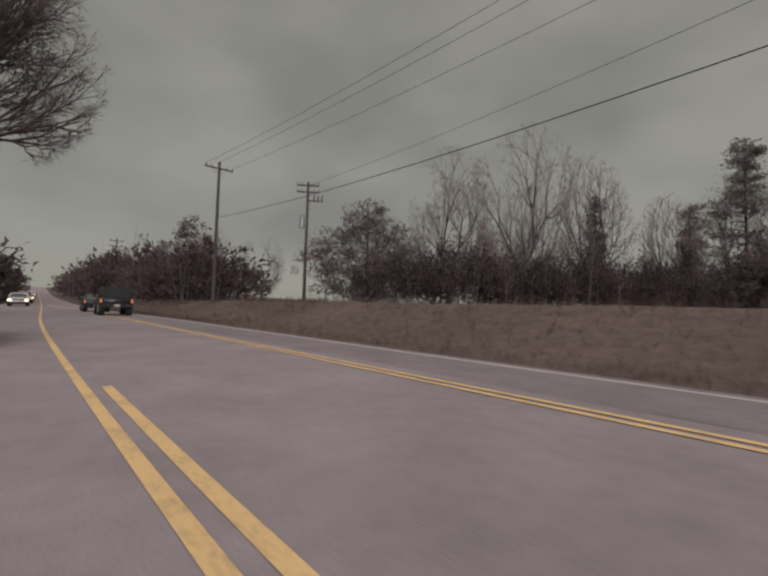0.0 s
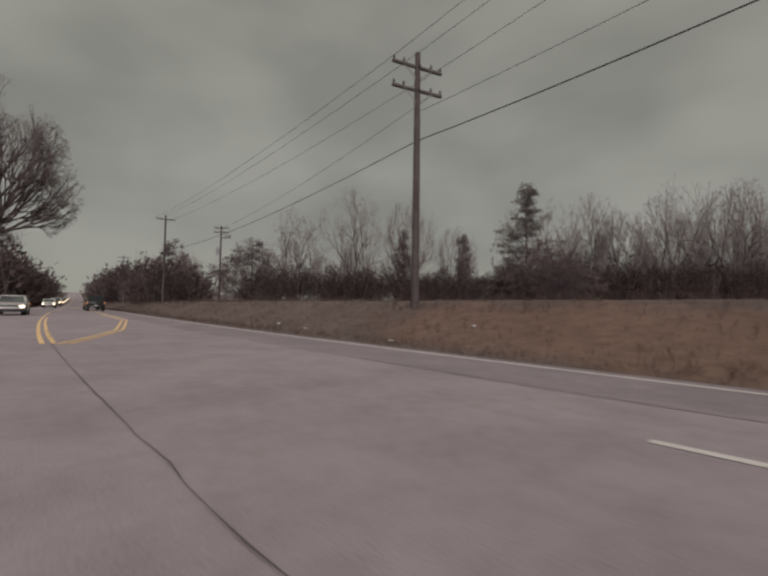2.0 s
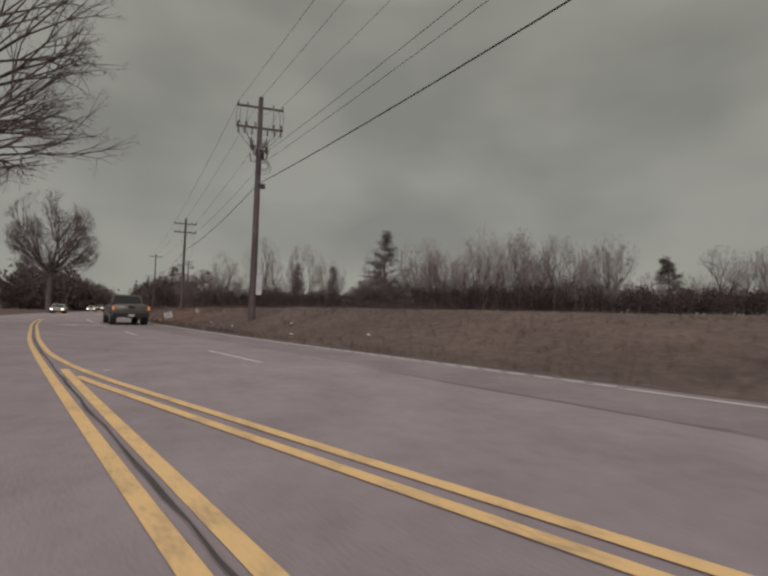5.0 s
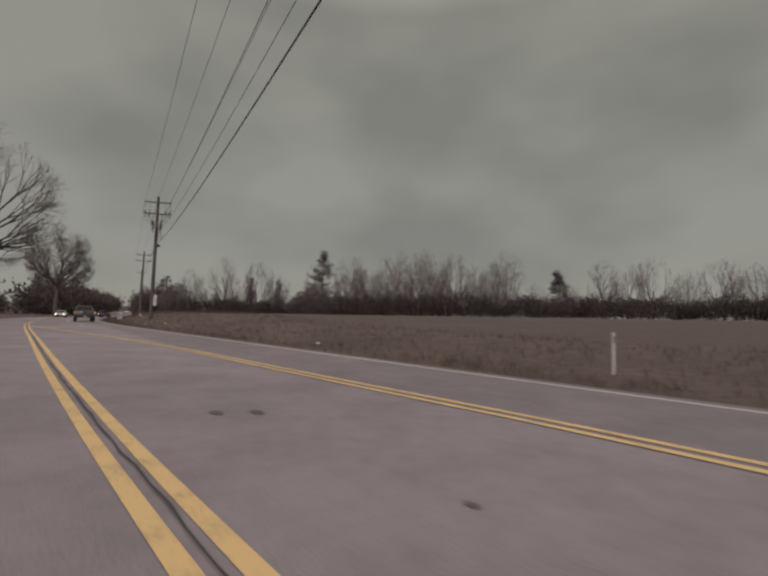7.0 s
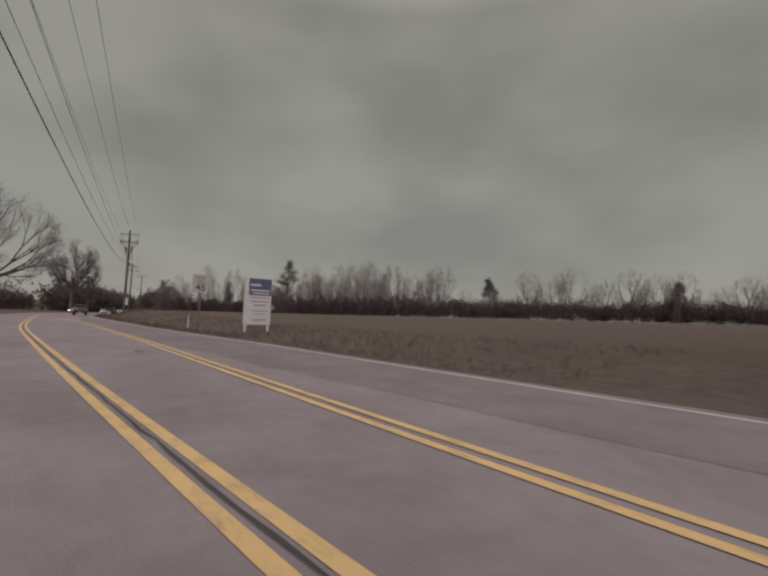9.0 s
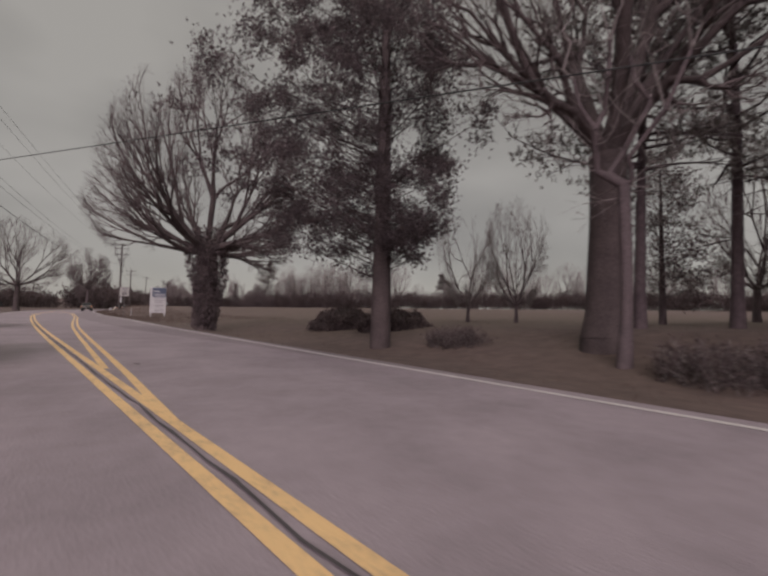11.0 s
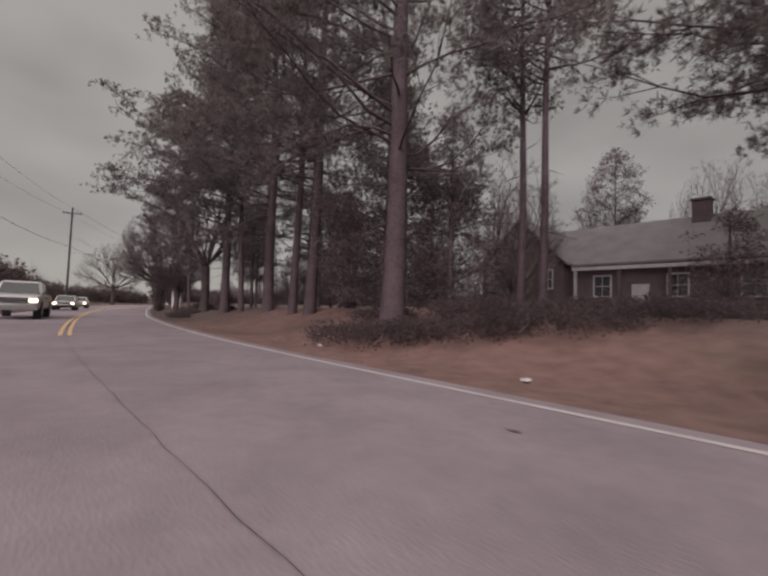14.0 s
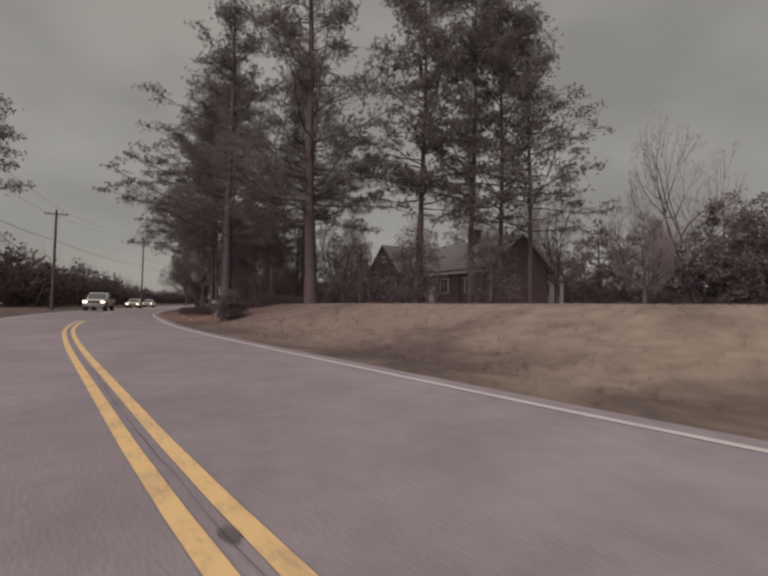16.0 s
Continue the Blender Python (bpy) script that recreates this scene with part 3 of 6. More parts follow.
def cedar_tree(seed, rows, radius, m, label="dense dark evergreen cedar", clumps=300, sprays=20, count=3, spray=0.34, mat=None, name="cedar_tree", gaps=0.2, size=0.30, bark=None, lean=(0, 0.0)):
    """An evergreen in clumps of short sprays along its limbs. rows: heights and radii of its outline."""
    rng = np.random.default_rng(seed)
    zs, rs = [r[0] for r in rows], [r[1] for r in rows]
    height = zs[-1]
    n = 8
    trunk = [(0, 0, -0.4 + (height * 0.95 + 0.4) * i / n, 0, 0, -0.4 + (height * 0.95 + 0.4) * (i + 1) / n, radius * (1.2 - 1.1 * i / n), radius * (1.2 - 1.1 * (i + 1) / n)) for i in range(n)]
    limbs, centres, heads = [], [], []
    made = 0
    while made < clumps:
        z = rng.uniform(zs[0], height)
        r = np.interp(z, zs, rs)
        if rng.uniform(0, max(rs)) > r:
            continue
        a = rng.uniform(0, 2 * math.pi)
        out = 1 + lean[1] * math.cos(a - radians(lean[0]))
        if rng.uniform(0, 1 + lean[1]) > out:
            continue
        r *= out
        r *= 1 + 0.5 * noise.noise((math.cos(a) * 1.8 + seed, math.sin(a) * 1.8, z * 0.6))
        rr = r * rng.uniform(0.02, 1) ** 0.5
        c = np.array((math.cos(a) * rr, math.sin(a) * rr, z))
        if noise.noise(tuple(c * 0.75 + seed)) < -0.5 + gaps:
            made += 0.2
            continue
        made += 1
        out = unit(np.array((math.cos(a), math.sin(a), 0.45)))
        if rng.uniform() < 0.22:
            limbs.append((0, 0, max(0.1, z - 0.4 * rr), *c, 0.024, 0.008))
        b = size * rng.uniform(0.7, 1.3)
        centres.append(c + rng.normal(0, b, (sprays, 3)) * (1, 1, 0.6))
        heads.append(out + rng.normal(0, 0.45, (sprays, 3)))
    t = thing(name, m, label, "tree" if name != "bush" else "bush")
    piece("trunk", limbs_mesh("trunk", [(trunk, 10), (limbs, 3)], bark or BARK), t)
    v, f = tufts(rng, np.concatenate(centres), np.concatenate(heads), count, spray, spray * 0.2, 0.6)
    tagged(piece("crown", mesh_of("crown", v, f, mat or CEDAR), t), kind="stuff")
    return t


def conical(h, w, low, blunt=0.55):
    """Outline of an evergreen: heights and radii."""
    return [(low + (h - low) * u, w / 2 * min(1, (u + 0.12) / 0.28) ** 0.6 * (1 - u) ** blunt + 0.05) for u in (0, 0.08, 0.16, 0.3, 0.45, 0.6, 0.75, 0.9, 1.0)]


def thicket(seed, height, width, m, label, clumps=230, mat=None, sprays=6, leaf=0.46, fuzz=0.34, stalks=45):
    """A dense mound of brush: lumpy outline, stems that stick out of its top."""
    rng = np.random.default_rng(seed)
    a, rr = rng.uniform(0, 2 * math.pi, clumps), width / 2 * rng.uniform(0, 1, clumps) ** 0.5
    top = np.array([height * (0.72 + 0.45 * noise.noise((math.cos(p) * q * 0.6 + seed, math.sin(p) * q * 0.6, 0))) for p, q in zip(a, rr)]) * (1 - 0.45 * (rr / (width / 2)) ** 2.5)
    z = top * rng.uniform(0.02, 1, clumps) ** 0.6
    c = np.column_stack([np.cos(a) * rr, np.sin(a) * rr, z])
    cs = (c[:, None] + rng.normal(0, fuzz, (clumps, sprays, 3))).reshape(-1, 3)
    hs = np.repeat(np.column_stack([np.cos(a), np.sin(a), np.full(clumps, 1.2)]), sprays, 0) + rng.normal(0, 0.6, (clumps * sprays, 3))
    v, f = tufts(rng, cs, hs, 3, leaf, leaf * 0.25, 0.8)
    stems = []
    for _ in range(stalks):
        k = rng.integers(clumps)
        p = np.array((c[k, 0], c[k, 1], -0.2))
        e = p + np.array((rng.normal(0, 0.4), rng.normal(0, 0.4), top[k] * rng.uniform(0.8, 1.3) + 0.2))
        stems.append((*p, *e, 0.03, 0.012))
        for _ in range(3):
            q = p + (e - p) * rng.uniform(0.5, 0.95)
            stems.append((*q, *(q + (rng.normal(0, 0.5, 3) + (0, 0, 0.5)) * min(1, height / 4)), 0.014, 0.008))
    t = thing("bush", m, label, "bush")
    tagged(piece("branchwork", limbs_mesh("branchwork", [(stems, 3)], TWIG), t), kind="stuff")
    tagged(piece("foliage", mesh_of("foliage", v, f, mat or BRUSH), t), kind="stuff")
    return t


def brush(seed, height, width, m, label="tangled leafless brush with brown leaves", leaves=2, mat=None, name="bush", twig=1.0, leaf=0.42):
    """A thicket: stems that arch out of the ground, with twigs and small leaves."""
    rng = np.random.default_rng(seed)
    segs, fine, centres, heads = [], [], [], []
    for _ in range(int(7 * width * twig)):
        a, rr = rng.uniform(0, 2 * math.pi), width / 2 * rng.uniform(0, 1) ** 0.5 * 0.85
        p = np.array((math.cos(a) * rr, math.sin(a) * rr, -0.2))
        d = unit(np.array((math.cos(a) * 0.35, math.sin(a) * 0.35, 1)) + rng.normal(0, 0.2, 3))
        h = height * (1 - 0.4 * (rr / (width / 2)) ** 2) * rng.uniform(0.6, 1.1)
        r = 0.022
        for k in range(5):
            q = p + d * (h + 0.2) / 5
            segs.append((*p, *q, r, r * 0.75))
            for _ in range(2):
                s = unit(d + rng.normal(0, 0.7, 3))
                e = q + s * h * rng.uniform(0.10, 0.28)
                fine.append((*q, *e, 0.010, 0.005))
                for w in (0.4, 0.75, 1.0):
                    centres.append(q + (e - q) * w + rng.normal(0, 0.05, 3))
                    heads.append(s)
            p, r = q, r * 0.75
            d = unit(d + rng.normal(0, 0.15, 3))
    t = thing(name, m, label, "bush")
    tagged(piece("branchwork", limbs_mesh("branchwork", [(segs, 3), (fine, 3)], TWIG), t), kind="stuff")
    v, f = tufts(rng, np.array(centres), np.array(heads), leaves, leaf, leaf * 0.30, 0.8)
    tagged(piece("foliage", mesh_of("foliage", v, f, mat or BRUSH), t), kind="stuff")
    return t


def at(x, y, turn=0.0, size=1.0, sink=0.0):
    return Matrix.Translation((x, y, land(x, y) - sink)) @ Matrix.Rotation(radians(turn), 4, "Z") @ Matrix.Diagonal((size, size, size, 1))


def again(ob, x, y, turn, size, sink=0.0, label=""):
    """Another one of a tree, turned and a little larger or smaller."""
    c = copy_thing(ob, at(x, y, turn))
    c.scale = (size, size, size * (0.94 + 0.12 * ((turn * 7) % 100) / 100))
    c.location.z -= sink
    return tagged(c, label)


# big trees by the road
def vine(rng, tree, shape, count, leaf):
    """Leaves of a climbing vine round a trunk. shape: heights and radii."""
    z = rng.uniform(shape[0][0], shape[-1][0], count)
    a = rng.uniform(0, 2 * math.pi, count)
    r = np.interp(z, [k for k, _ in shape], [k for _, k in shape]) * rng.uniform(0.75, 1.12, count) * (1 + 0.18 * np.sin(3 * a + z * 1.7))
    c = np.column_stack([np.cos(a) * r, np.sin(a) * r, z])
    h = np.column_stack([np.cos(a), np.sin(a), rng.uniform(-0.6, 0.6, count)])
    v, f = tufts(rng, c, h, 5, leaf, leaf * 0.35, 0.7)
    return tagged(piece("vine", mesh_of("vine", v, f, CEDAR), tree, "dark vine leaves round the trunk"), kind="stuff")


maple = crown_tree("maple_tree", 17, at(136.4, 24.8), "broad leafless maple with a short thick trunk beside the road",
                   [(2.4, 1.8), (3.2, 3.3), (4.4, 4.7), (6.2, 5.4), (7.4, 5.3), (9.0, 4.6), (11.0, 3.9), (13.0, 2.6), (14.3, 0.6)], 4.0, 0.60, 0, 0.0055, 3, 0.36, 0.0085, spread=0.5, droop=0.0, fan=dict(first=12, levels=7, lean=98, angle=20, ratio=0.78), bark=DARK_BARK, twigwood=DARK_TWIG, sag=0.7,
                   swell=[(-0.4, 0.62), (0.4, 0.44), (2.0, 0.44), (3.2, 0.52), (4.0, 0.50)])
vine(np.random.default_rng(14), maple, [(0.1, 0.50), (1.5, 0.58), (2.6, 0.72), (3.6, 0.90), (4.4, 0.95), (5.2, 0.75)], 3000, 0.13)
crown_tree("oak_tree", 23, at(153.6, 32.1, 40), "large leafless oak with forked trunk", [(4.6, 2.6), (6.5, 4.2), (10, 5.0), (13, 4.4), (16, 2.2), (17.5, 0.5)], 4.5, 0.40, 0, 0.010, 4, 0.6, 0.010, bark=DARK_BARK, twigwood=DARK_TWIG, fan=dict(first=8, levels=6, lean=62, angle=25))
crown_tree("bare_tree", 24, at(154.9, 30.8), "slender leafless tree beside the oak", [(3.0, 0.8), (6, 1.6), (9, 1.5), (12, 0.3)], 3.5, 0.11, 300, 0.008, 5, 0.6, 0.008, bend=0.5)
crown_tree("oak_tree", 31, at(-27.0, -3.2), "big leafless roadside oak with rounded crown", [(7.5, 4.4), (10, 6.6), (14, 7.4), (18.5, 6.0), (21.5, 3.6), (23, 0.9)], 7.5, 0.5, 0, 0.011, 6, 0.6, 0.018, spread=0.6, droop=0.0, fan=dict(first=9, levels=7, lean=95, ratio=0.8), twigwood=DARK_TWIG)
crown_tree("oak_tree", 33, at(52.5, -3.6, 40), "leafless roadside oak reaching over the lane", [(5.4, 5.0), (7.0, 8.4), (8.4, 9.6), (11, 9.2), (14, 7.4), (17, 4.6), (18.8, 0.8)], 5.0, 0.45, 0, 0.010, 5, 0.5, 0.012, twigwood=DARK_TWIG, bark=DARK_BARK, spread=0.55, droop=-0.1, fan=dict(first=11, levels=6, lean=92, ratio=0.8))
cedar_tree(3, [(2.2, 0.9), (3.2, 2.4), (4.4, 3.6), (6.8, 4.0), (9.0, 3.3), (11, 2.6), (14, 2.2), (17, 0.4)], 0.27, at(148.5, 28.8), "tall dark cedar with bare lower trunk by the road", 1300, 54, 5, 0.105, gaps=0.50, size=0.20, bark=DARK_BARK, lean=(-117, 0.38), mat=DARK_CEDAR)

PINES = [(164.9, 34.6, 23, 0.33, 5.6, 8.0), (167.5, 35.9, 21, 0.20, 8.0, 5.0), (169.3, 37.6, 22, 0.22, 8.0, 5.0), (171.8, 37.7, 24, 0.34, 6.0, 7.0),
         (176.6, 38.8, 22, 0.22, 8.0, 5.0), (178.7, 39.4, 24, 0.28, 6.5, 6.2), (186.0, 41.2, 24, 0.38, 5.0, 7.2), (196.0, 48.4, 24, 0.36, 5.0, 7.0),
         (194.2, 55.5, 22, 0.22, 6.0, 5.6), (192.8, 59.4, 23, 0.22, 6.0, 5.6), (192.4, 61.8, 22, 0.20, 6.0, 5.6), (191.8, 64.4, 21, 0.19, 5.0, 7.0),
         (184.3, 47.4, 21, 0.17, 8.5, 3.8), (185.0, 47.9, 22, 0.17, 9.0, 3.8), (161.0, 41.5, 18, 0.22, 5.0, 5.0), (170.5, 46.5, 19, 0.20, 6.0, 4.8),
         (190.0, 26.0, 14, 0.20, 6.0, 3.8), (152.3, 35.5, 15, 0.16, 4.5, 3.6), (153.7, 37.8, 16, 0.17, 4.5, 4.0)]
# long limbs over the road and the yard
LONG = {0: [(6.6, -100, 8.4), (7.6, -120, 7.4), (8.4, -95, 8.6), (10.0, -92, 8.2), (12.0, -105, 7.6), (14.5, -98, 7.0)],
        3: [(7.0, -110, 7.5), (9.0, -80, 7.5), (12.0, -100, 7.0)], 6: [(6.0, 160, 6.5), (7.0, -140, 6.5), (5.6, 100, 5.5), (9.0, -100, 7.0)],
        7: [(5.0, -150, 5.5), (5.6, 175, 6.0), (6.2, 110, 6.0), (6.8, 140, 6.0), (6.0, -110, 5.5), (7.8, -70, 5.5), (5.2, 140, 6.0), (8.2, 160, 6.0)],
        5: [(6.5, -70, 6.0), (7.5, -120, 6.0), (9.0, -90, 6.0)]}
for k, (x, y, h, r, low, reach) in enumerate(PINES):
    pine_tree(100 + k, h, r, low, reach, at(x, y, 0), pads=1.35 if r > 0.25 else 1.3 if x > 190 else 0.7, open_side=-60, extra=LONG.get(k, ()), **(dict(count=15, needle=(0.21, 0.019)) if k in (3, 5, 6, 7) else {}))
for k, (x, y, h, w, low) in enumerate([(157.5, 37.0, 10.5, 4.6, 2.4), (164.0, 42.0, 10.5, 4.6, 1.6), (168.8, 42.8, 8.5, 4.4, 0.8),
                                    (180.6, 42.6, 12.0, 7.4, 0.2), (183.6, 44.5, 8.5, 4.6, 0.3), (187.2, 55.4, 4.6, 4.5, 0.2), (194.5, 51.5, 4.2, 3.6, 0.1), (149.4, 41.5, 8.0, 4.0, 0.8), (161.8, 36.6, 8.5, 4.2, 2.4), (197.3, 54.6, 5.5, 4.2, 0.2), (178.4, 41.3, 6.0, 3.4, 0.3), (155.6, 39.0, 3.2, 2.0, 0.1), (161.2, 43.5, 9.0, 5.0, 0.6), (165.5, 46.5, 9.5, 5.0, 0.6), (196.5, 59.5, 4.5, 4.2, 0.1), (163.2, 60.2, 3.0, 3.6, 0.1), (169.5, 67.5, 15.0, 9.0, 0.5), (160.2, 46.0, 9.5, 7.0, 0.3), (179.8, 46.4, 8.0, 5.0, 0.2), (163.0, 52.5, 13.0, 6.5, 0.6), (157.5, 50.5, 11.0, 6.5, 0.5)]):
    cedar_tree(200 + k, conical(h, w, low), 0.13, at(x, y, 50 * k), "dark evergreen understory tree among the pines", int(7 * h * w), 20, 3, 0.17, gaps=0.30, size=0.24)

# woods along the field
def edge_tree(k, h, w, r, stem):
    rows = [(h * 0.17, w * 0.20), (h * 0.28, w * 0.38), (h * 0.45, w * 0.48), (h * 0.64, w * 0.50), (h * 0.80, w * 0.44), (h * 0.91, w * 0.31), (h * 0.98, w * 0.14)]
    return rows, stem, r


woods = []
for k, (x, y, h, w, r, stem) in enumerate([(-20.9, 26.5, 12.2, 7.4, 0.20, 1.6), (-18.5, 33.5, 15.8, 8.4, 0.25, 2.6), (-15.7, 42.2, 15.0, 8.0, 0.20, 2.0), (-3.3, 62.5, 17.5, 8.6, 0.24, 2.6)]):
    rows, stem, r = edge_tree(k, h, w, r, stem)
    woods.append(crown_tree("bare_tree", 40 + k, at(x, y, 30 * k), "leafless tree at the wood's edge", rows, stem, r, 0, 0.010, 5, 0.6, 0.017, "trees at the wood's edge", droop=0.05, spread=0.5, fan=dict(first=7, levels=6, lean=78, angle=25, ratio=0.80)))
thin_woods = []
for k, (h, w, r, stem, x, y) in enumerate([(13.0, 8.0, 0.20, 1.8, 84, 165), (15.0, 8.6, 0.22, 2.4, 110, 172), (16.5, 9.0, 0.24, 2.6, 140, 180)]):
    rows, stem, r = edge_tree(k, h, w, r, stem)
    thin_woods.append(crown_tree("bare_tree", 60 + k, at(x, y, 30 * k), "leafless tree in the far row beyond the field", rows, stem, r, 0, 0.014, 6, 0.9, 0.024, "trees of the far row", droop=0.05, spread=0.6, fan=dict(first=9, levels=5, lean=80, angle=25, ratio=0.80)))
rng = np.random.default_rng(77)
ROW = [(-21, 28.5), (-17, 40), (-9, 53), (-1, 61), (6, 66), (12, 73), (18, 81), (20, 95), (26, 112), (32, 127), (44, 147), (62, 158), (84, 165), (110, 172), (140, 180), (175, 190), (215, 200)]
for k in range(70):
    u = k / 69 * (len(ROW) - 1)
    i = min(int(u), len(ROW) - 2)
    x, y = np.array(ROW[i]) + (np.array(ROW[i + 1]) - ROW[i]) * (u - i) + rng.normal(0, 1.6, 2)
    if u < 2.6 and k % 3:
        continue
    size = (0.72 if u < 2 else 1.04 if u < 8 else 1.0) * rng.uniform(0.8, 1.1)
    again(woods[k % 4] if u < 7 else thin_woods[k % 3], x + 2, y + 2, rng.uniform(0, 360), size * (0.55 if 7.2 < u < 8.6 else 1))
pine_tree(150, 17.0, 0.2, 5.5, 4.6, at(-6.5, 57.0), "lone pine standing in the hedgerow", 9, 2, "")
far_pine = pine_tree(151, 13.0, 0.2, 5.0, 2.6, at(26.2, 116.0), "pine standing above the far brush", 9, 1, "")
again(far_pine, 64, 156, 80, 0.9)
cedar_b = cedar_tree(210, [(0.2, 3.7), (1.5, 4.7), (3.0, 5.0), (4.6, 4.3), (6.0, 3.0), (7.2, 2.0), (8.8, 0.3)], 0.16, at(-27.0, 23.2), "dark bushy cedar at the end of the hedgerow", 560, 20, 3, 0.26, gaps=0.22, size=0.30)
cedar_far = cedar_tree(212, [(0.2, 3.0), (1.5, 3.9), (3.5, 4.0), (5.0, 3.0), (6.5, 1.9), (8.0, 1.2), (9.2, 0.2)], 0.16, at(-64, 24.0), "dark bushy cedar among the roadside brush", 150, 14, 3, 0.5, gaps=0.1, size=0.36)
cedar_s = cedar_tree(211, conical(9.5, 3.4, 0.3, 0.8), 0.14, at(-9.0, 45.5), "narrow dark cedar above the hedge", 230, 18, 3, 0.26, gaps=0.15)
again(cedar_s, -15.0, 40.0, 140, 1.05)
again(cedar_b, -1.5, 52.0, 70, 0.95)
again(cedar_b, -4.5, 50.5, 200, 0.8)
again(cedar_b, 1.5, 54.5, 250, 0.8)
again(cedar_s, 66.0, 150.0, 20, 0.8)

# brush along the foot of the woods
low_brush = [thicket(300 + k, h, w, at(x, y), "dense dark brush along the field's edge", 200, sprays=5, stalks=14) for k, (h, w, x, y) in enumerate([(5.2, 7.0, 44, 147), (4.4, 7.5, 62, 158), (3.9, 6.8, 84, 165)])]
far_hedge = [thicket(340 + k, h, w, at(x, y), "dark brush at the far edge of the field", 420, sprays=6, leaf=0.32, fuzz=0.32, stalks=8) for k, (h, w, x, y) in enumerate([(5.0, 7.4, 100, 169), (4.5, 7.6, 120, 175), (4.2, 7.0, 155, 184)])]
hedge = [thicket(330 + k, h, w, at(x, y), "dense dark evergreen hedge along the field's edge", 620, sprays=7, leaf=0.24, fuzz=0.28, stalks=16) for k, (h, w, x, y) in enumerate([(5.4, 8.0, -25, 25), (5.0, 8.4, -19, 34), (4.6, 7.8, -13, 42)])]
for k in range(66):
    u = k / 65 * (len(ROW) - 1)
    i = min(int(u), len(ROW) - 2)
    x, y = np.array(ROW[i]) + (np.array(ROW[i + 1]) - ROW[i]) * (u - i) + rng.normal(0, 0.7, 2)
    grow = rng.uniform(1.25, 1.6)
    again(hedge[k % 3] if u < 7 else far_hedge[k % 3], x + 0.6, y - 1.0, rng.uniform(0, 360), grow * (1.15 if u > 8 else 1.0 if u > 6 else 0.90 if u > 2.5 else 0.72))
# woods on both sides of the road, back along it
for k in range(26):
    x = -50 - 7.6 * k
    i, _ = station(x, 5)
    for d, s in ((14.0 + 3 * rng.uniform(0, 1), 1.5 if k < 5 else 2.3), (-14.0 - 3 * rng.uniform(0, 1), 2.5)):
        if d < 0 and x > -70:
            continue
        p = CL[i] + NOR[i] * d
        again(low_brush[k % 3], p[0], p[1], rng.uniform(0, 360), rng.uniform(0.9, 1.2) * s)
        if k % 2 == 0:
            p = CL[i] + NOR[i] * d * 1.35
            again(thin_woods[(k // 2) % 3], p[0], p[1], rng.uniform(0, 360), rng.uniform(0.6, 0.8))
        if k % 3 == 0 and k > 2:
            p = CL[i] + NOR[i] * d * 1.25
            again(cedar_far, p[0], p[1], rng.uniform(0, 360), rng.uniform(1.1, 1.5))
i, _ = station(-88, 0)
p = CL[i] - NOR[i] * 11.0
again(low_brush[0], p[0], p[1], 30, 2.4)
again(low_brush[1], p[0] - 6, p[1] - 1.5, 130, 2.2)
for k in range(15):
    x = 58 - 8.5 * k
    i, _ = station(x, 5)
    p = CL[i] - NOR[i] * (27 + 4 * rng.uniform(0, 1))
    again(low_brush[k % 3], p[0], p[1], rng.uniform(0, 360), rng.uniform(1.5, 1.9))
for k in range(18):
    x = 70 + 6.0 * k
    i, _ = station(x, 10)
    p = CL[i] - NOR[i] * (15 + rng.uniform(0, 3))
    again(low_brush[k % 3], p[0], p[1], rng.uniform(0, 360), rng.uniform(0.9, 1.3) * (1.0 if k < 6 else 1.5))
    if k % 2:
        p = CL[i] - NOR[i] * (19 + rng.uniform(0, 4))
        again(thin_woods[k % 3], p[0], p[1], rng.uniform(0, 360), rng.uniform(0.5, 0.75))
# trees behind the yard
for k, (x, y, s) in enumerate([(178.5, 51.0, 0.8), (166, 70, 0.8), (174, 74, 0.85), (182, 72, 0.8), (189, 76, 0.75), (160, 62, 0.8), (154, 55, 0.7), (178, 90, 1.3), (172, 95, 1.0), (150, 48, 0.6), (140.5, 42.0, 0.5), (138.5, 39.9, 0.45)]):
    again(woods[k % 4], x, y, 77 * k, s)
for k, (x, y, s) in enumerate([(186, 92, 1.25), (190, 96, 1.35), (195, 99, 1.3), (180, 96, 1.2), (201, 103, 1.35), (207, 106, 1.3), (212, 108, 1.4), (176, 87, 1.1), (171, 84, 1.2), (166, 80, 1.0), (180, 93, 1.3)]):
    again(cedar_far, x, y, 61 * k, s)
# shrubs in the yard and along the lane
scrub = brush(310, 0.95, 3.0, at(163.6, 31.4, 0, 0.6), "low leafless shrub at the lawn's edge", 2, twig=6.0, leaf=0.10)
for x, y, s in [(156.5, 31.0, 0.7), (150.0, 30.5, 0.6)]:
    again(scrub, x, y, x * 40, s)
bed = thicket(312, 0.46, 4.2, at(187.6, 40.4), "low dark ground cover under the pines", 520, sprays=7, leaf=0.10, fuzz=0.13, stalks=1)
for x, y, s in [(189.0, 42.2, 0.95), (190.6, 44.2, 1.0), (191.9, 46.6, 0.9), (187.8, 43.8, 0.9), (189.4, 46.8, 1.0), (186.0, 45.6, 0.9), (184.6, 41.6, 0.7)]:
    again(bed, x, y, x * 40, s)
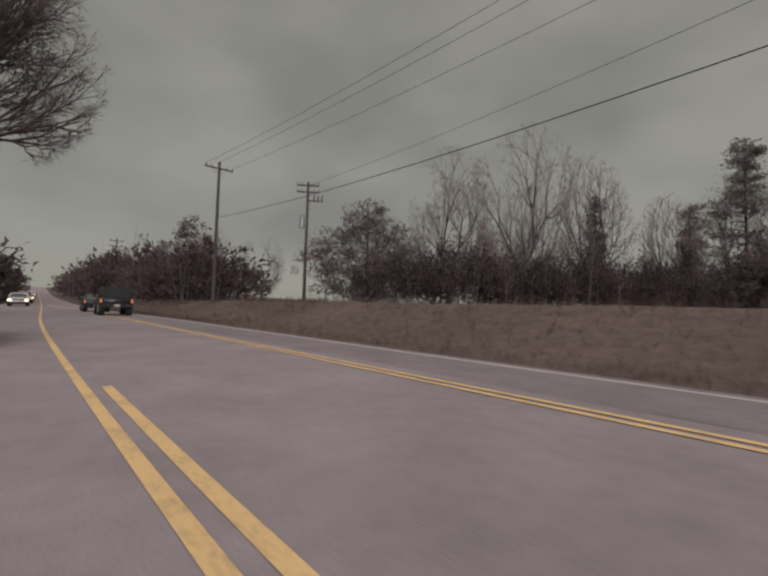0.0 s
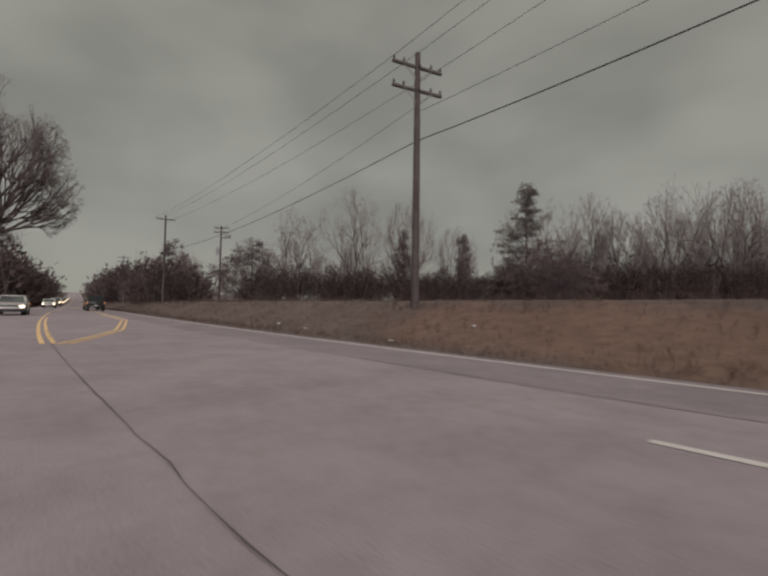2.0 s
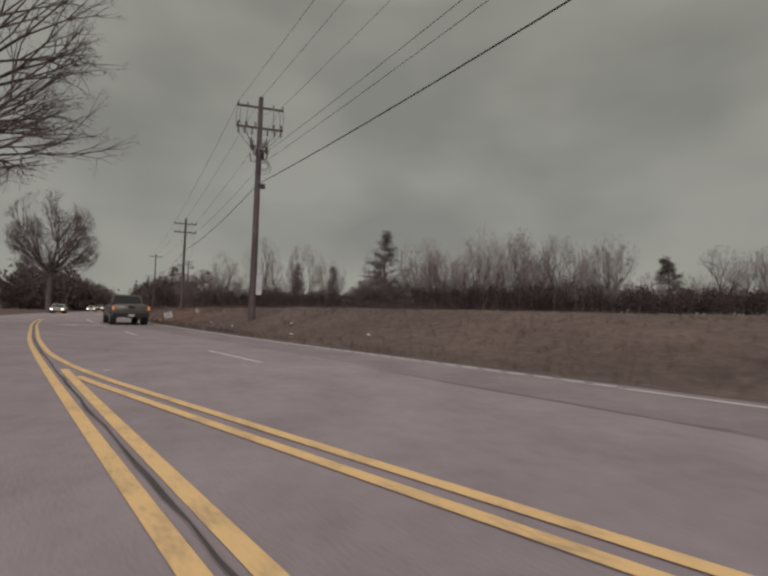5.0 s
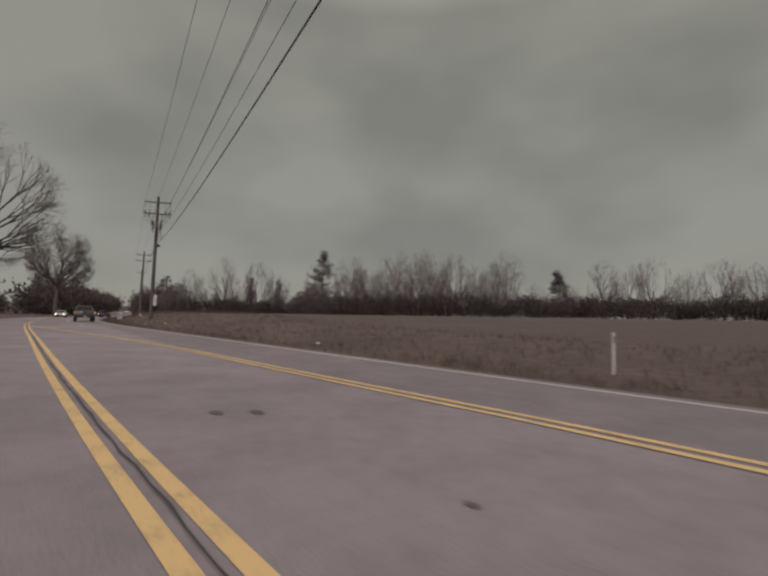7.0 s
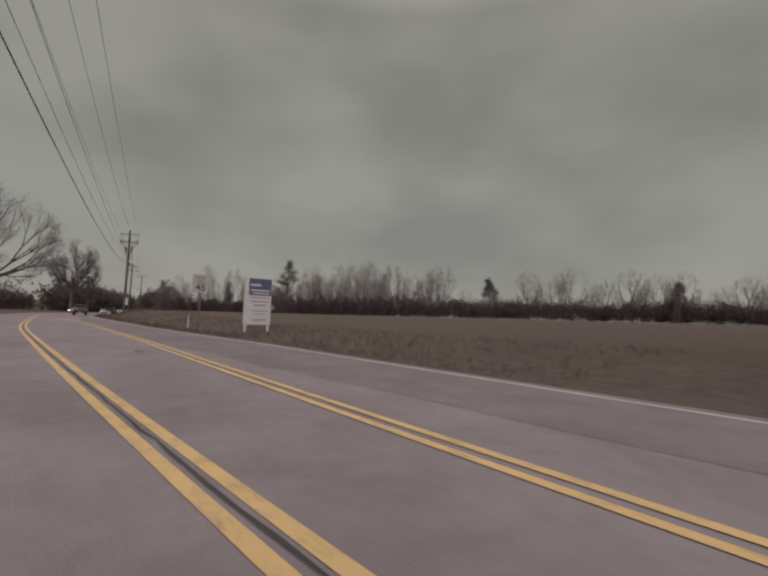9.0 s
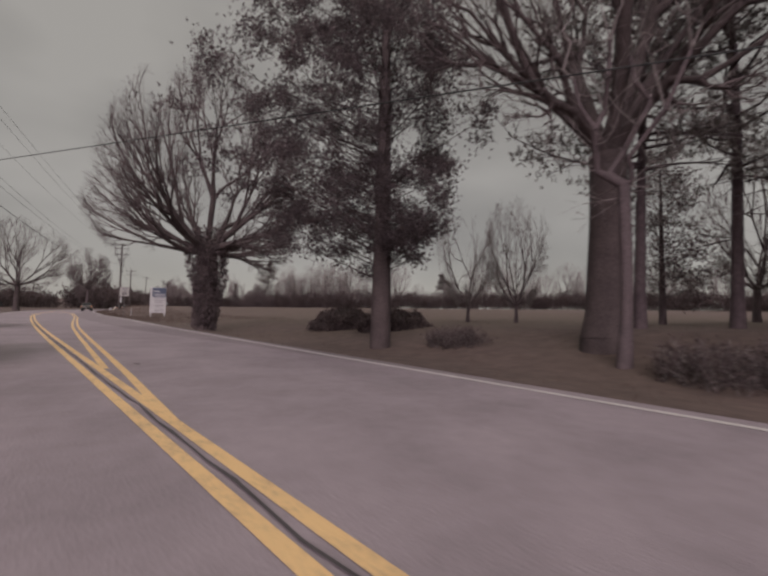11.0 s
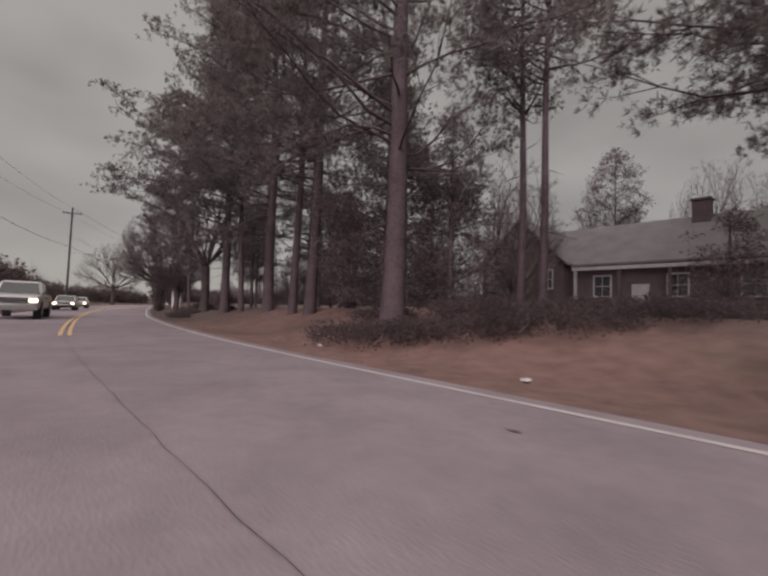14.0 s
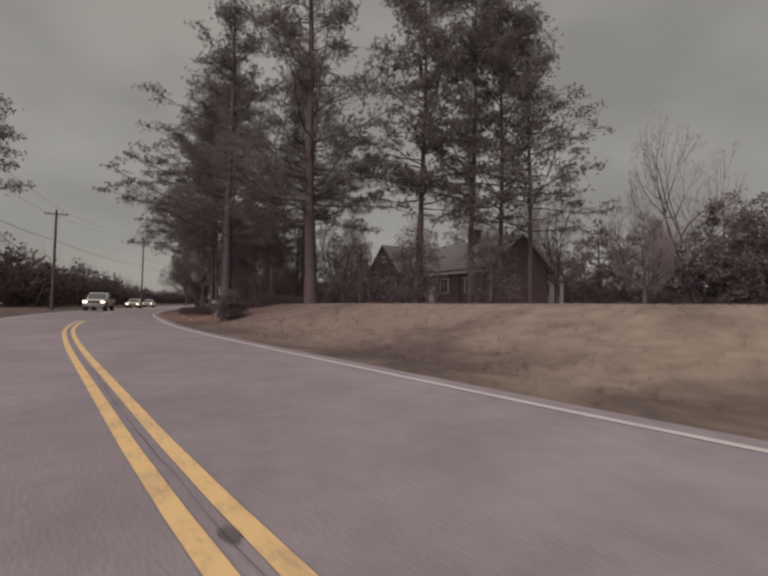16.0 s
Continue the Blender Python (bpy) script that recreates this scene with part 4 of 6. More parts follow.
cedar_tree(221, conical(1.9, 1.45, 0.1, 0.7), 0.05, at(163.4, 34.6), "young dark evergreen growing at the edge of the grove", 170, 18, 3, 0.12, name="bush", gaps=0.05, size=0.14, mat=DARK_CEDAR)
cedar_tree(220, conical(1.6, 1.45, 0.1, 0.5), 0.05, at(196.9, 44.0), "clipped dark evergreen shrub by the mailbox", 120, 16, 3, 0.18, name="bush", gaps=0.0, size=0.16)


def brush_heap(seed, height, width, m, label):
    """A mound of cut brush: a lumpy core, sticks and dead leaves over it."""
    rng = np.random.default_rng(seed)
    bm = bmesh.new()
    bmesh.ops.create_icosphere(bm, subdivisions=4, radius=1.0)
    for v in bm.verts:
        n = 1 + 0.28 * noise.noise(v.co * 2.2 + Vector((seed, 0, 0))) + 0.12 * noise.noise(v.co * 6.0)
        v.co = Vector((v.co.x * width / 2 * n, v.co.y * width / 2 * 0.8 * n, max(-0.1, v.co.z) * height * n))
    top = [(v.co.copy(), v.co.normalized()) for v in bm.verts if v.co.z > 0]
    for f in bm.faces:
        f.smooth = True
    t = thing("brush_heap", m, label, "brush heap")
    part("mound", bm, BRUSH, t)
    pick = rng.integers(0, len(top), 900)
    c, h = np.array([tuple(top[k][0]) for k in pick]), np.array([tuple(top[k][1]) for k in pick])
    v, f = tufts(rng, c, h, 6, 0.16, 0.03, 0.8)
    tagged(piece("dead_leaves", mesh_of("dead_leaves", v, f, BRUSH), t), kind="stuff")
    sticks = []
    for k in rng.integers(0, len(top), 70):
        p = np.array(tuple(top[k][0]))
        d = unit(np.array(tuple(top[k][1])) * 0.5 + rng.normal(0, 0.7, 3))
        sticks.append((*(p - d * 0.2), *(p + d * rng.uniform(0.2, 0.6)), 0.012, 0.006))
    tagged(piece("sticks", limbs_mesh("sticks", [(sticks, 4)], DARK_TWIG), t), kind="stuff")
    return t


brush_heap(311, 0.95, 3.4, at(140.9, 30.6, 20, 1, 0.12), "dark mound of cut brush on the lawn")
brush_heap(313, 0.78, 3.2, at(144.0, 31.8, 100, 1, 0.12), "lower dark mound of brush and dead leaves")


# ---- pole line ----
def utility_pole(x, y, top, radius, arms, heading, label, gear=False, m=None):
    base = land(x, y)
    h = top - base
    t = thing("utility_pole", at(x, y, heading), label, "utility pole", "poles of the power line")
    bm = bmesh.new()
    rod(bm, (0, 0, -0.5), (0, 0, h), radius * 1.15, radius * 0.75, 14)
    part("pole", bm, POLE, t)
    for z, half in arms:
        bm = bmesh.new()
        box(bm, (-0.06, -half, z - base - 0.06), (0.06, half, z - base + 0.06), 0.01)
        box(bm, (radius * 0.6, -0.05, z - base - 0.05), (radius * 0.6 + 0.1, 0.05, z - base + 0.05))
        arm = part("crossarm", bm, POLE, t)
        for s in (-1, 1):
            bm = bmesh.new()
            rod(bm, (0.05, s * half * 0.55, z - base - 0.05), (0.05, 0, z - base - 0.6), 0.02, None, 6)
            part("brace", bm, STEEL, arm)
        for o in (-0.94, -0.55, 0.55, 0.94):
            bm = bmesh.new()
            zz = z - base + 0.06
            rod(bm, (0, half * o, zz), (0, half * o, zz + 0.10), 0.02, None, 8)
            rod(bm, (0, half * o, zz + 0.09), (0, half * o, zz + 0.16), 0.065, 0.05, 10)
            rod(bm, (0, half * o, zz + 0.16), (0, half * o, zz + 0.22), 0.045, 0.03, 10)
            part("insulator", bm, PORCELAIN, arm)
    if gear:
        z = h - 3.75
        for a, dz in ((20, 0.0), (70, 0.3), (110, 0.05), (150, -0.25), (190, -0.1), (240, 0.2), (280, 0.3), (330, -0.35)):
            c, s = math.cos(radians(a)) * 0.5, math.sin(radians(a)) * 0.5
            bm = bmesh.new()
            rod(bm, (c, s, z + dz), (c, s, z + dz + 0.42), 0.10, 0.09, 10)
            rod(bm, (c, s, z + dz + 0.42), (c, s, z + dz + 0.66), 0.05, 0.03, 8)
            rod(bm, (0, 0, z + dz + 0.1), (c, s, z + dz + 0.1), 0.03, None, 6)
            part("switch", bm, PORCELAIN, t, "dark switchgear with insulators")
        for out, ring, low in ((0.55, 0.34, 0.95), (0.45, 0.45, 1.15), (-0.4, 0.30, 0.8)):
            bm = bmesh.new()
            for a in range(12):
                b0, b1 = a / 12 * 2 * math.pi, (a + 1) / 12 * 2 * math.pi
                rod(bm, (out, 0.35 + ring * math.cos(b0), z - low + ring * math.sin(b0)), (out, 0.35 + ring * math.cos(b1), z - low + ring * math.sin(b1)), 0.017, None, 5)
            part("cable_loop", bm, WIRE, t)
        bm = box(bmesh.new(), (-0.14, radius * 0.8, h - 6.15), (0.14, radius * 0.8 + 0.34, h - 5.85), 0.04)
        part("splice_box", bm, TRIM_BLACK, t, "small black cable splice box")
        # jumper wires that hang between the arms and the switches
        for o, low, out in ((-1.4, -3.7, 0.3), (-0.8, -4.0, 0.2), (0.8, -3.9, 0.2), (1.4, -3.6, 0.3), (-1.2, -3.1, 0.1), (1.2, -3.3, 0.1)):
            bm = bmesh.new()
            pts = []
            for k in range(9):
                u = k / 8
                pts.append((out * math.sin(math.pi * u), o * (1 - 0.75 * u * u) * (1 + 0.18 * math.sin(math.pi * u)), h - 0.65 + (low + 0.65) * u - 0.25 * math.sin(math.pi * u)))
            for a, b2 in zip(pts, pts[1:]):
                rod(bm, a, b2, 0.014, None, 5)
            part("jumper_wire", bm, WIRE, t)
        for o in (-1.35, -0.95, -0.5, 0.5, 0.95, 1.35):
            bm = bmesh.new()
            for q in range(4):
                rod(bm, (0, o, h - 2.22 - q * 0.09), (0, o, h - 2.28 - q * 0.09), 0.065, 0.05, 10)
            rod(bm, (0, o, h - 2.1), (0, o, h - 2.62), 0.018, None, 6)
            part("hanging_insulator", bm, PORCELAIN, t)
        for a, dz in ((60, -0.5), (150, 0.45), (240, -0.55), (310, 0.1)):
            c, s = math.cos(radians(a)) * 0.55, math.sin(radians(a)) * 0.55
            bm = bmesh.new()
            rod(bm, (c, s, z + dz), (c * 1.25, s * 1.25, z + dz + 0.55), 0.045, 0.06, 8)
            rod(bm, (0, 0, z + dz - 0.05), (c, s, z + dz), 0.03, None, 6)
            part("fuse_cutout", bm, PORCELAIN, t, "dark fuse cutout")
        bm = bmesh.new()
        box(bm, (-0.16, radius, 1.6), (0.16, radius + 0.35, 2.9), 0.02)
        part("cabinet", bm, STEEL, t, "grey metal meter cabinet")
        for o in (-0.9, -0.6, -0.2, 0.6, 0.9):
            bm = bmesh.new()
            rod(bm, (0, o * 1.5, h - 1.75), (0, o * 1.5, h - 2.05), 0.07, 0.03, 8)
            part("insulator", bm, PORCELAIN, t)
    return t


P3, P2, P1, Q0, Q1, Q2 = (-37.7, 14.7), (15.4, 12.95), (44.6, 12.95), (131.0, 12.3), (171.0, 19.5), (214.0, 35.0)
ARM_TURN = {P2: -14, P1: -18}
utility_pole(*P3, 13.6, 0.15, [(13.0, 1.25)], -2, "wooden utility pole with crossarm behind the brush")
utility_pole(*P2, 12.25, 0.16, [(11.6, 1.25), (10.55, 1.25)], -14, "wooden utility pole with two crossarms on the bank")
utility_pole(*P1, 15.3, 0.20, [(14.6, 1.5), (13.2, 1.5)], -18, "tall wooden utility pole with switchgear and two crossarms", True)
near_cedar = utility_pole(-32.8, 20.9, 12.2, 0.14, [(11.9, 1.0), (11.3, 1.0)], -38, "wooden utility pole with transformer beside a cedar")
h = 12.2 - land(-32.8, 20.9)
bm = box(bmesh.new(), (-0.05, 0.1, h - 1.75), (0.05, 1.35, h - 1.65), 0.01)
bracket = part("bracket_arm", bm, POLE, near_cedar)
for o in (0.55, 0.9, 1.25):
    bm = rod(bmesh.new(), (0, o, h - 1.65), (0.05, o + 0.06, h - 1.15), 0.09, 0.05, 10)
    part("fuse_cutout", bm, PORCELAIN, bracket, "dark fuse cutout")
bm = rod(bmesh.new(), (0, -0.42, h - 4.2), (0, -0.42, h - 3.3), 0.24, None, 18)
rod(bm, (0, -0.42, h - 3.3), (0, -0.42, h - 3.18), 0.2, 0.1, 18)
can = part("transformer", bm, STEEL, near_cedar, "grey transformer can")
for o in (-0.55, -0.3):
    part("bushing", rod(bmesh.new(), (0, o, h - 3.22), (0, o, h - 2.95), 0.05, 0.03, 8), PORCELAIN, can)
part("hanger", box(bmesh.new(), (-0.06, -0.24, h - 3.9), (0.06, 0.0, h - 3.6), 0.01), STEEL, near_cedar)
utility_pole(*Q0, 13.8, 0.14, [(13.0, 1.1)], 6, "wooden utility pole with crossarms beside the road")
utility_pole(*Q1, 11.0, 0.14, [(10.5, 1.1)], 14, "wooden utility pole with a crossarm beside the road")
utility_pole(*Q2, 10.0, 0.14, [(9.6, 1.1)], 24, "wooden utility pole with a crossarm beside the road")
for x in (-95, -150, -215):
    i, _ = station(x, 8)
    p = CL[i] + NOR[i] * 10.5
    utility_pole(p[0], p[1], land(p[0], p[1]) + 11.5, 0.15, [(land(p[0], p[1]) + 11.0, 1.2), (land(p[0], p[1]) + 10.0, 1.2)], -4, "distant wooden utility pole with crossarms")


def cable(a, b, sag, radius, label="overhead power line cable"):
    cu = bpy.data.curves.new("power_cable", "CURVE")
    cu.dimensions, cu.bevel_depth, cu.bevel_resolution = "3D", radius, 1
    s = cu.splines.new("POLY")
    n = 24
    s.points.add(n)
    for k in range(n + 1):
        u = k / n
        p = Vector(a).lerp(Vector(b), u)
        s.points[k].co = (p.x, p.y, p.z - sag * 4 * u * (1 - u), 1)
    ob = new("power_cable", cu)
    cu.materials.append(WIRE)
    return tagged(ob, label, "cable", "cables of the power line")


def spans(a, b, za, zb, half_a, half_b, offs, sag, radius):
    for o in offs:
        ta, tb = radians(ARM_TURN.get(a, 0)), radians(ARM_TURN.get(b, 0))
        cable((a[0] - o * half_a * math.sin(ta), a[1] + o * half_a * math.cos(ta), za), (b[0] - o * half_b * math.sin(tb), b[1] + o * half_b * math.cos(tb), zb), sag, radius)


spans(P2, P1, 11.85, 14.85, 1.25, 1.5, (-0.94, 0.94), 0.25, 0.010)
cable((*P2, 12.25), (*P1, 15.3), 0.25, 0.010)
spans(P2, P1, 9.7, 10.9, 0.2, 0.3, (1,), 0.4, 0.010)
cable((*P2, 8.3), (*P1, 9.4), 0.45, 0.022, "thick black communication cable")
spans(P3, P2, 13.25, 11.85, 1.25, 1.25, (-0.94, 0.94), 0.6, 0.010)
cable((*P3, 13.6), (*P2, 12.25), 0.6, 0.010)
cable((*P3, 8.6), (*P2, 8.3), 0.9, 0.019, "thick black communication cable")
cable((-32.8, 20.9, 11.9), (P2[0], P2[1] + 1.1, 10.8), 0.6, 0.010)
spans(P1, Q0, 14.9, 13.2, 1.5, 1.1, (-0.94, 0.94), 1.0, 0.010)
cable((*P1, 15.3), (*Q0, 13.8), 1.0, 0.010)
spans(P1, Q0, 10.9, 9.9, 0.3, 0.3, (-1, 1), 1.5, 0.010)
spans(Q0, Q1, 13.2, 10.7, 1.1, 1.1, (-0.94, 0.94), 0.4, 0.010)
cable((131.3, 12.1, 7.55), (164.2, 34.4, 3.8), 0.0, 0.014, "thin cable crossing over the road")
cable((*Q0, 8.4), (*Q1, 7.6), 0.5, 0.019, "thick black communication cable")
cable((*P1, 9.4), (*Q0, 8.4), 1.7, 0.022, "thick black communication cable")
spans(Q1, Q2, 10.7, 9.85, 1.1, 1.1, (-0.94, 0.94), 0.5, 0.010)
cable((*Q1, 7.6), (*Q2, 7.0), 0.6, 0.019, "thick black communication cable")

# ---- signs ----
SIGN_WHITE = material("sign_white", (0.47, 0.45, 0.45), 0.5, (0.38, 0.36, 0.36), 2.0, 30, 0.05)
SIGN_DULL = material("weathered_sign_white", (0.34, 0.32, 0.30), 0.55, (0.27, 0.25, 0.235), 3.0, 30, 0.05)
SIGN_BLUE = material("sign_blue", (0.080, 0.096, 0.140), 0.45, (0.06, 0.072, 0.11), 2.0, 30, 0.03)
SIGN_BLACK = material("sign_black", (0.03, 0.03, 0.035), 0.5, bump=0)
SIGN_DARK = material("sign_numeral_black", (0.07, 0.065, 0.07), 0.6, bump=0)
SIGN_FADED = material("sign_faded_lettering", (0.20, 0.19, 0.20), 0.6, bump=0)
SIGN_GREY = material("sign_lettering_grey", (0.22, 0.21, 0.22), 0.6, bump=0)
POST_STEEL = material("steel_post", (0.16, 0.145, 0.14), 0.6, metal=0.5)


def lettering(text, size, m, parent, mat):
    cu = bpy.data.curves.new("lettering", "FONT")
    cu.body, cu.size, cu.align_x, cu.align_y, cu.extrude, cu.offset = text, size, "CENTER", "CENTER", 0.001, size * 0.02
    ob = bpy.data.objects.new("lettering", cu)
    me = bpy.data.meshes.new_from_object(ob)
    bpy.data.objects.remove(ob)
    me.materials.append(mat)
    ob = piece("lettering", me, parent, "black printed lettering")
    ob.matrix_local = m
    return ob


FACE = Matrix.Rotation(radians(90), 4, "Z") @ Matrix.Rotation(radians(90), 4, "X")


def speed_sign():
    t = thing("speed_limit_sign", at(105.5, 18.72, -3), "white speed limit sign with black numerals on a steel post", "traffic sign")
    g = land(105.5, 18.72)
    bm = bmesh.new()
    box(bm, (-0.03, -0.035, -0.5), (0.0, 0.035, 3.1 - g), 0.005)
    part("post", bm, POST_STEEL, t)
    bm = bmesh.new()
    box(bm, (0.0, -0.45, 2.22 - g), (0.012, 0.45, 3.24 - g), 0.004)
    panel = part("panel", bm, SIGN_DULL, t)
    bm = bmesh.new()
    for lo, hi in (((-0.42, 2.25), (0.42, 2.27)), ((-0.42, 3.19), (0.42, 3.21)), ((-0.42, 2.27), (-0.40, 3.19)), ((0.40, 2.27), (0.42, 3.19))):
        box(bm, (0.012, lo[0], lo[1] - g), (0.015, hi[0], hi[1] - g))
    part("border", bm, SIGN_FADED, panel)
    for text, size, z in (("SPEED", 0.22, 3.05), ("LIMIT", 0.22, 2.83), ("45", 0.54, 2.50)):
        lettering(text, size, Matrix.Translation((0.0145, 0, z - g)) @ FACE, panel, SIGN_FADED if size < 0.3 else SIGN_DARK)


speed_sign()


def business_sign():
    g = land(105.4, 22.2)
    t = thing("board_sign", at(105.4, 22.2, 2), "tall white board sign with a blue head on two legs", "sign")
    for y in (-0.86, 0.50):
        bm = bmesh.new()
        box(bm, (-0.07, y - 0.07, -0.4), (0.07, y + 0.07, 0.6), 0.01)
        part("leg", bm, SIGN_WHITE, t)
    bm = bmesh.new()
    box(bm, (-0.11, -1.0, 0.46 - g), (0.11, 0.62, 3.32 - g), 0.010)
    panel = part("panel", bm, SIGN_WHITE, t)
    bm = bmesh.new()
    box(bm, (0.112, -0.78, 2.25 - g), (0.122, 0.60, 3.28 - g), 0.003)
    head = part("head_panel", bm, SIGN_BLUE, t, "dark blue head panel")
    for y0, y1, z0, z1 in ((-0.68, -0.05, 2.82, 2.94), (-0.66, 0.5, 2.52, 2.60), (-0.5, 0.45, 2.34, 2.42)):
        bm = bmesh.new()
        box(bm, (0.123, y0, z0 - g), (0.128, y1, z1 - g))
        part("lettering_bar", bm, SIGN_WHITE, head)
    for y0, y1, z0, z1 in ((-0.7, 0.5, 2.08, 2.13), (-0.65, 0.52, 1.84, 1.90), (-0.45, 0.3, 1.61, 1.69), (-0.5, 0.4, 1.28, 1.33), (-0.4, 0.25, 1.10, 1.15), (-0.5, 0.38, 0.78, 0.82), (-0.5, 0.38, 0.68, 0.72)):
        bm = bmesh.new()
        box(bm, (0.113, y0, z0 - g), (0.118, y1, z1 - g))
        part("lettering_bar", bm, SIGN_GREY, panel)
    bm = bmesh.new()
    rod(bm, (0.02, 0.70, 1.55 - g), (0.16, 0.70, 1.55 - g), 0.15, None, 16)
    part("lamp", bm, STEEL, t, "small round lamp")


business_sign()


def yard_sign(x, y, m, w, h, bars, label):
    t = thing("yard_sign", Matrix.Translation((x, y, land(x, y))) @ m, label, "sign")
    bm = bmesh.new()
    box(bm, (-0.004, -w / 2, 0.28), (0.004, w / 2, 0.28 + h), 0.0)
    panel = part("panel", bm, SIGN_WHITE, t)
    for s in (-0.3, 0.3):
        bm = bmesh.new()
        rod(bm, (0, s * w, -0.2), (0, s * w, 0.35), 0.006, None, 6)
        part("wire_leg", bm, STEEL, t)
    for k in range(bars):
        z = 0.28 + h * (0.82 - 0.68 * k / max(1, bars - 1))
        bm = bmesh.new()
        box(bm, (0.005, -w * 0.38, z - h * 0.05), (0.008, w * (0.38 - 0.06 * (k % 2)), z + h * 0.05))
        part("lettering_bar", bm, SIGN_GREY, panel)


yard_sign(29.9, 10.0, Matrix.Rotation(radians(-28), 4, "Z") @ Matrix.Rotation(radians(16), 4, "X"), 0.68, 0.52, 4, "white yard sign with dark lines tilted in the grass")
yard_sign(28.6, 12.2, Matrix.Rotation(radians(20), 4, "Z") @ Matrix.Rotation(radians(-50), 4, "X"), 0.5, 0.3, 2, "crumpled white yard sign fallen in the grass")

t = thing("marker_post", at(97.1, 18.9), "white plastic marker post in the verge", "post")
bm = bmesh.new()
box(bm, (-0.025, -0.045, -0.3), (0.025, 0.045, 0.92), 0.010)
part("post", bm, SIGN_WHITE, t)
bm = bmesh.new()
box(bm, (-0.028, -0.042, 0.68), (0.029, 0.042, 0.84), 0.0)
part("reflector_band", bm, SIGN_GREY, t)

t = thing("yard_marker", at(178.3, 68.0, 70), "small white marker box on the lawn", "marker")
part("post", box(bmesh.new(), (-0.04, -0.04, -0.2), (0.04, 0.04, 0.3), 0.008), SIGN_WHITE, t)
part("box", box(bmesh.new(), (-0.16, -0.2, 0.28), (0.16, 0.2, 0.72), 0.02), SIGN_WHITE, t)

# mailbox by the drive
MAILBOX_GREY = material("weathered_white_paint", (0.33, 0.31, 0.31), 0.6, (0.22, 0.20, 0.20), 6.0, 40, 0.1)
t = thing("mailbox", at(196.1, 43.05, 25), "weathered white mailbox on a post beside the drive", "mailbox")
bm = bmesh.new()
box(bm, (-0.05, -0.05, -0.3), (0.05, 0.05, 0.95), 0.01)
part("post", bm, MAILBOX_GREY, t)
bm = bmesh.new()
box(bm, (-0.09, -0.24, 0.95), (0.09, 0.24, 1.07), 0.02)
rod(bm, (0, -0.24, 1.07), (0, 0.24, 1.07), 0.09, None, 14)
part("box", bm, MAILBOX_GREY, t)

# ---- turn arrow, cracks and patches on the road ----
def flat(name, pts, mat, label, z=0.007, category="road marking"):
    """A flat painted shape; points are x along the road and metres north of the line."""
    v = [on_road(x, d, z) for x, d in pts]
    bm = bmesh.new()
    bm.faces.new([bm.verts.new(p) for p in v])
    bmesh.ops.triangulate(bm, faces=bm.faces[:])
    ob = part(name, bm, mat, None)
    return tagged(ob, label, category, kind="structure")


# head and shaft as two flat pieces that meet
bm = bmesh.new()
for outline in ([(42.10, 2.66), (43.50, 3.83), (42.90, 3.70), (42.40, 3.69), (41.75, 3.72)], [(42.40, 3.69), (42.90, 3.70), (43.05, 4.10), (42.85, 4.38)],
                [(42.85, 4.38), (43.05, 4.10), (43.40, 4.40), (43.50, 4.66)], [(43.50, 4.66), (43.40, 4.40), (44.05, 4.58), (44.10, 4.85)]):
    bm.faces.new([bm.verts.new((x, y, 0.007)) for x, y in outline])
bmesh.ops.triangulate(bm, faces=bm.faces[:])
tagged(part("turn_arrow", bm, WHITE_PAINT, None), "worn white turn arrow on the asphalt", "road marking", kind="structure")


def crack(x0, x1, d, width, seed, label):
    rng = np.random.default_rng(seed)
    idx = [i for i in range(len(CL)) if x0 <= CL[i, 0] <= x1]
    pts = []
    for i in idx[:-1]:
        for u in (0, 0.25, 0.5, 0.75):
            pts.append(CL[i] + (CL[i + 1] - CL[i]) * u + NOR[i] * (d + rng.normal(0, 0.009)))
    v, f = [], []
    for k, p in enumerate(pts):
        w = width * rng.uniform(0.4, 1.2)
        n = np.array((-0.1, 1.0))
        v += [(*(p - n * w), 0.012), (*(p + n * w), 0.012)]
        if k:
            f.append((2 * k - 2, 2 * k, 2 * k + 1, 2 * k - 1))
    return tagged(new("road_crack", mesh_of("road_crack", v, f, TAR)), label, "crack", kind="structure")


crack(8, 15.6, 0.12, 0.007, 6, "jagged dark crack through the yellow line")
crack(15, 30, 0.05, 0.006, 2, "dark crack along the road's centre joint")
crack(28, 184, 0.0, 0.014, 3, "dark worn joint between the yellow lines")
crack(184, 240, 0.0, 0.0035, 4, "dark joint along the road's centre")
crack(20, 120, 4.4, 0.005, 5, "thin crack in the far lane")


def cross_crack(x0, d0, x1, d1, width, seed, label="dark crack across the lane"):
    rng = np.random.default_rng(seed)
    n = 30
    v, f = [], []
    wander = np.cumsum(rng.normal(0, 0.02, n + 1))
    for k in range(n + 1):
        u = k / n
        x, d = x0 + (x1 - x0) * u + wander[k], d0 + (d1 - d0) * u
        w = width * rng.uniform(0.3, 1.3)
        v += [on_road(x - w, d, 0.009), on_road(x + w, d, 0.009)]
        if k:
            f.append((2 * k - 2, 2 * k, 2 * k + 1, 2 * k - 1))
    return tagged(new("road_crack", mesh_of("road_crack", v, f, TAR)), label, "crack", kind="structure")


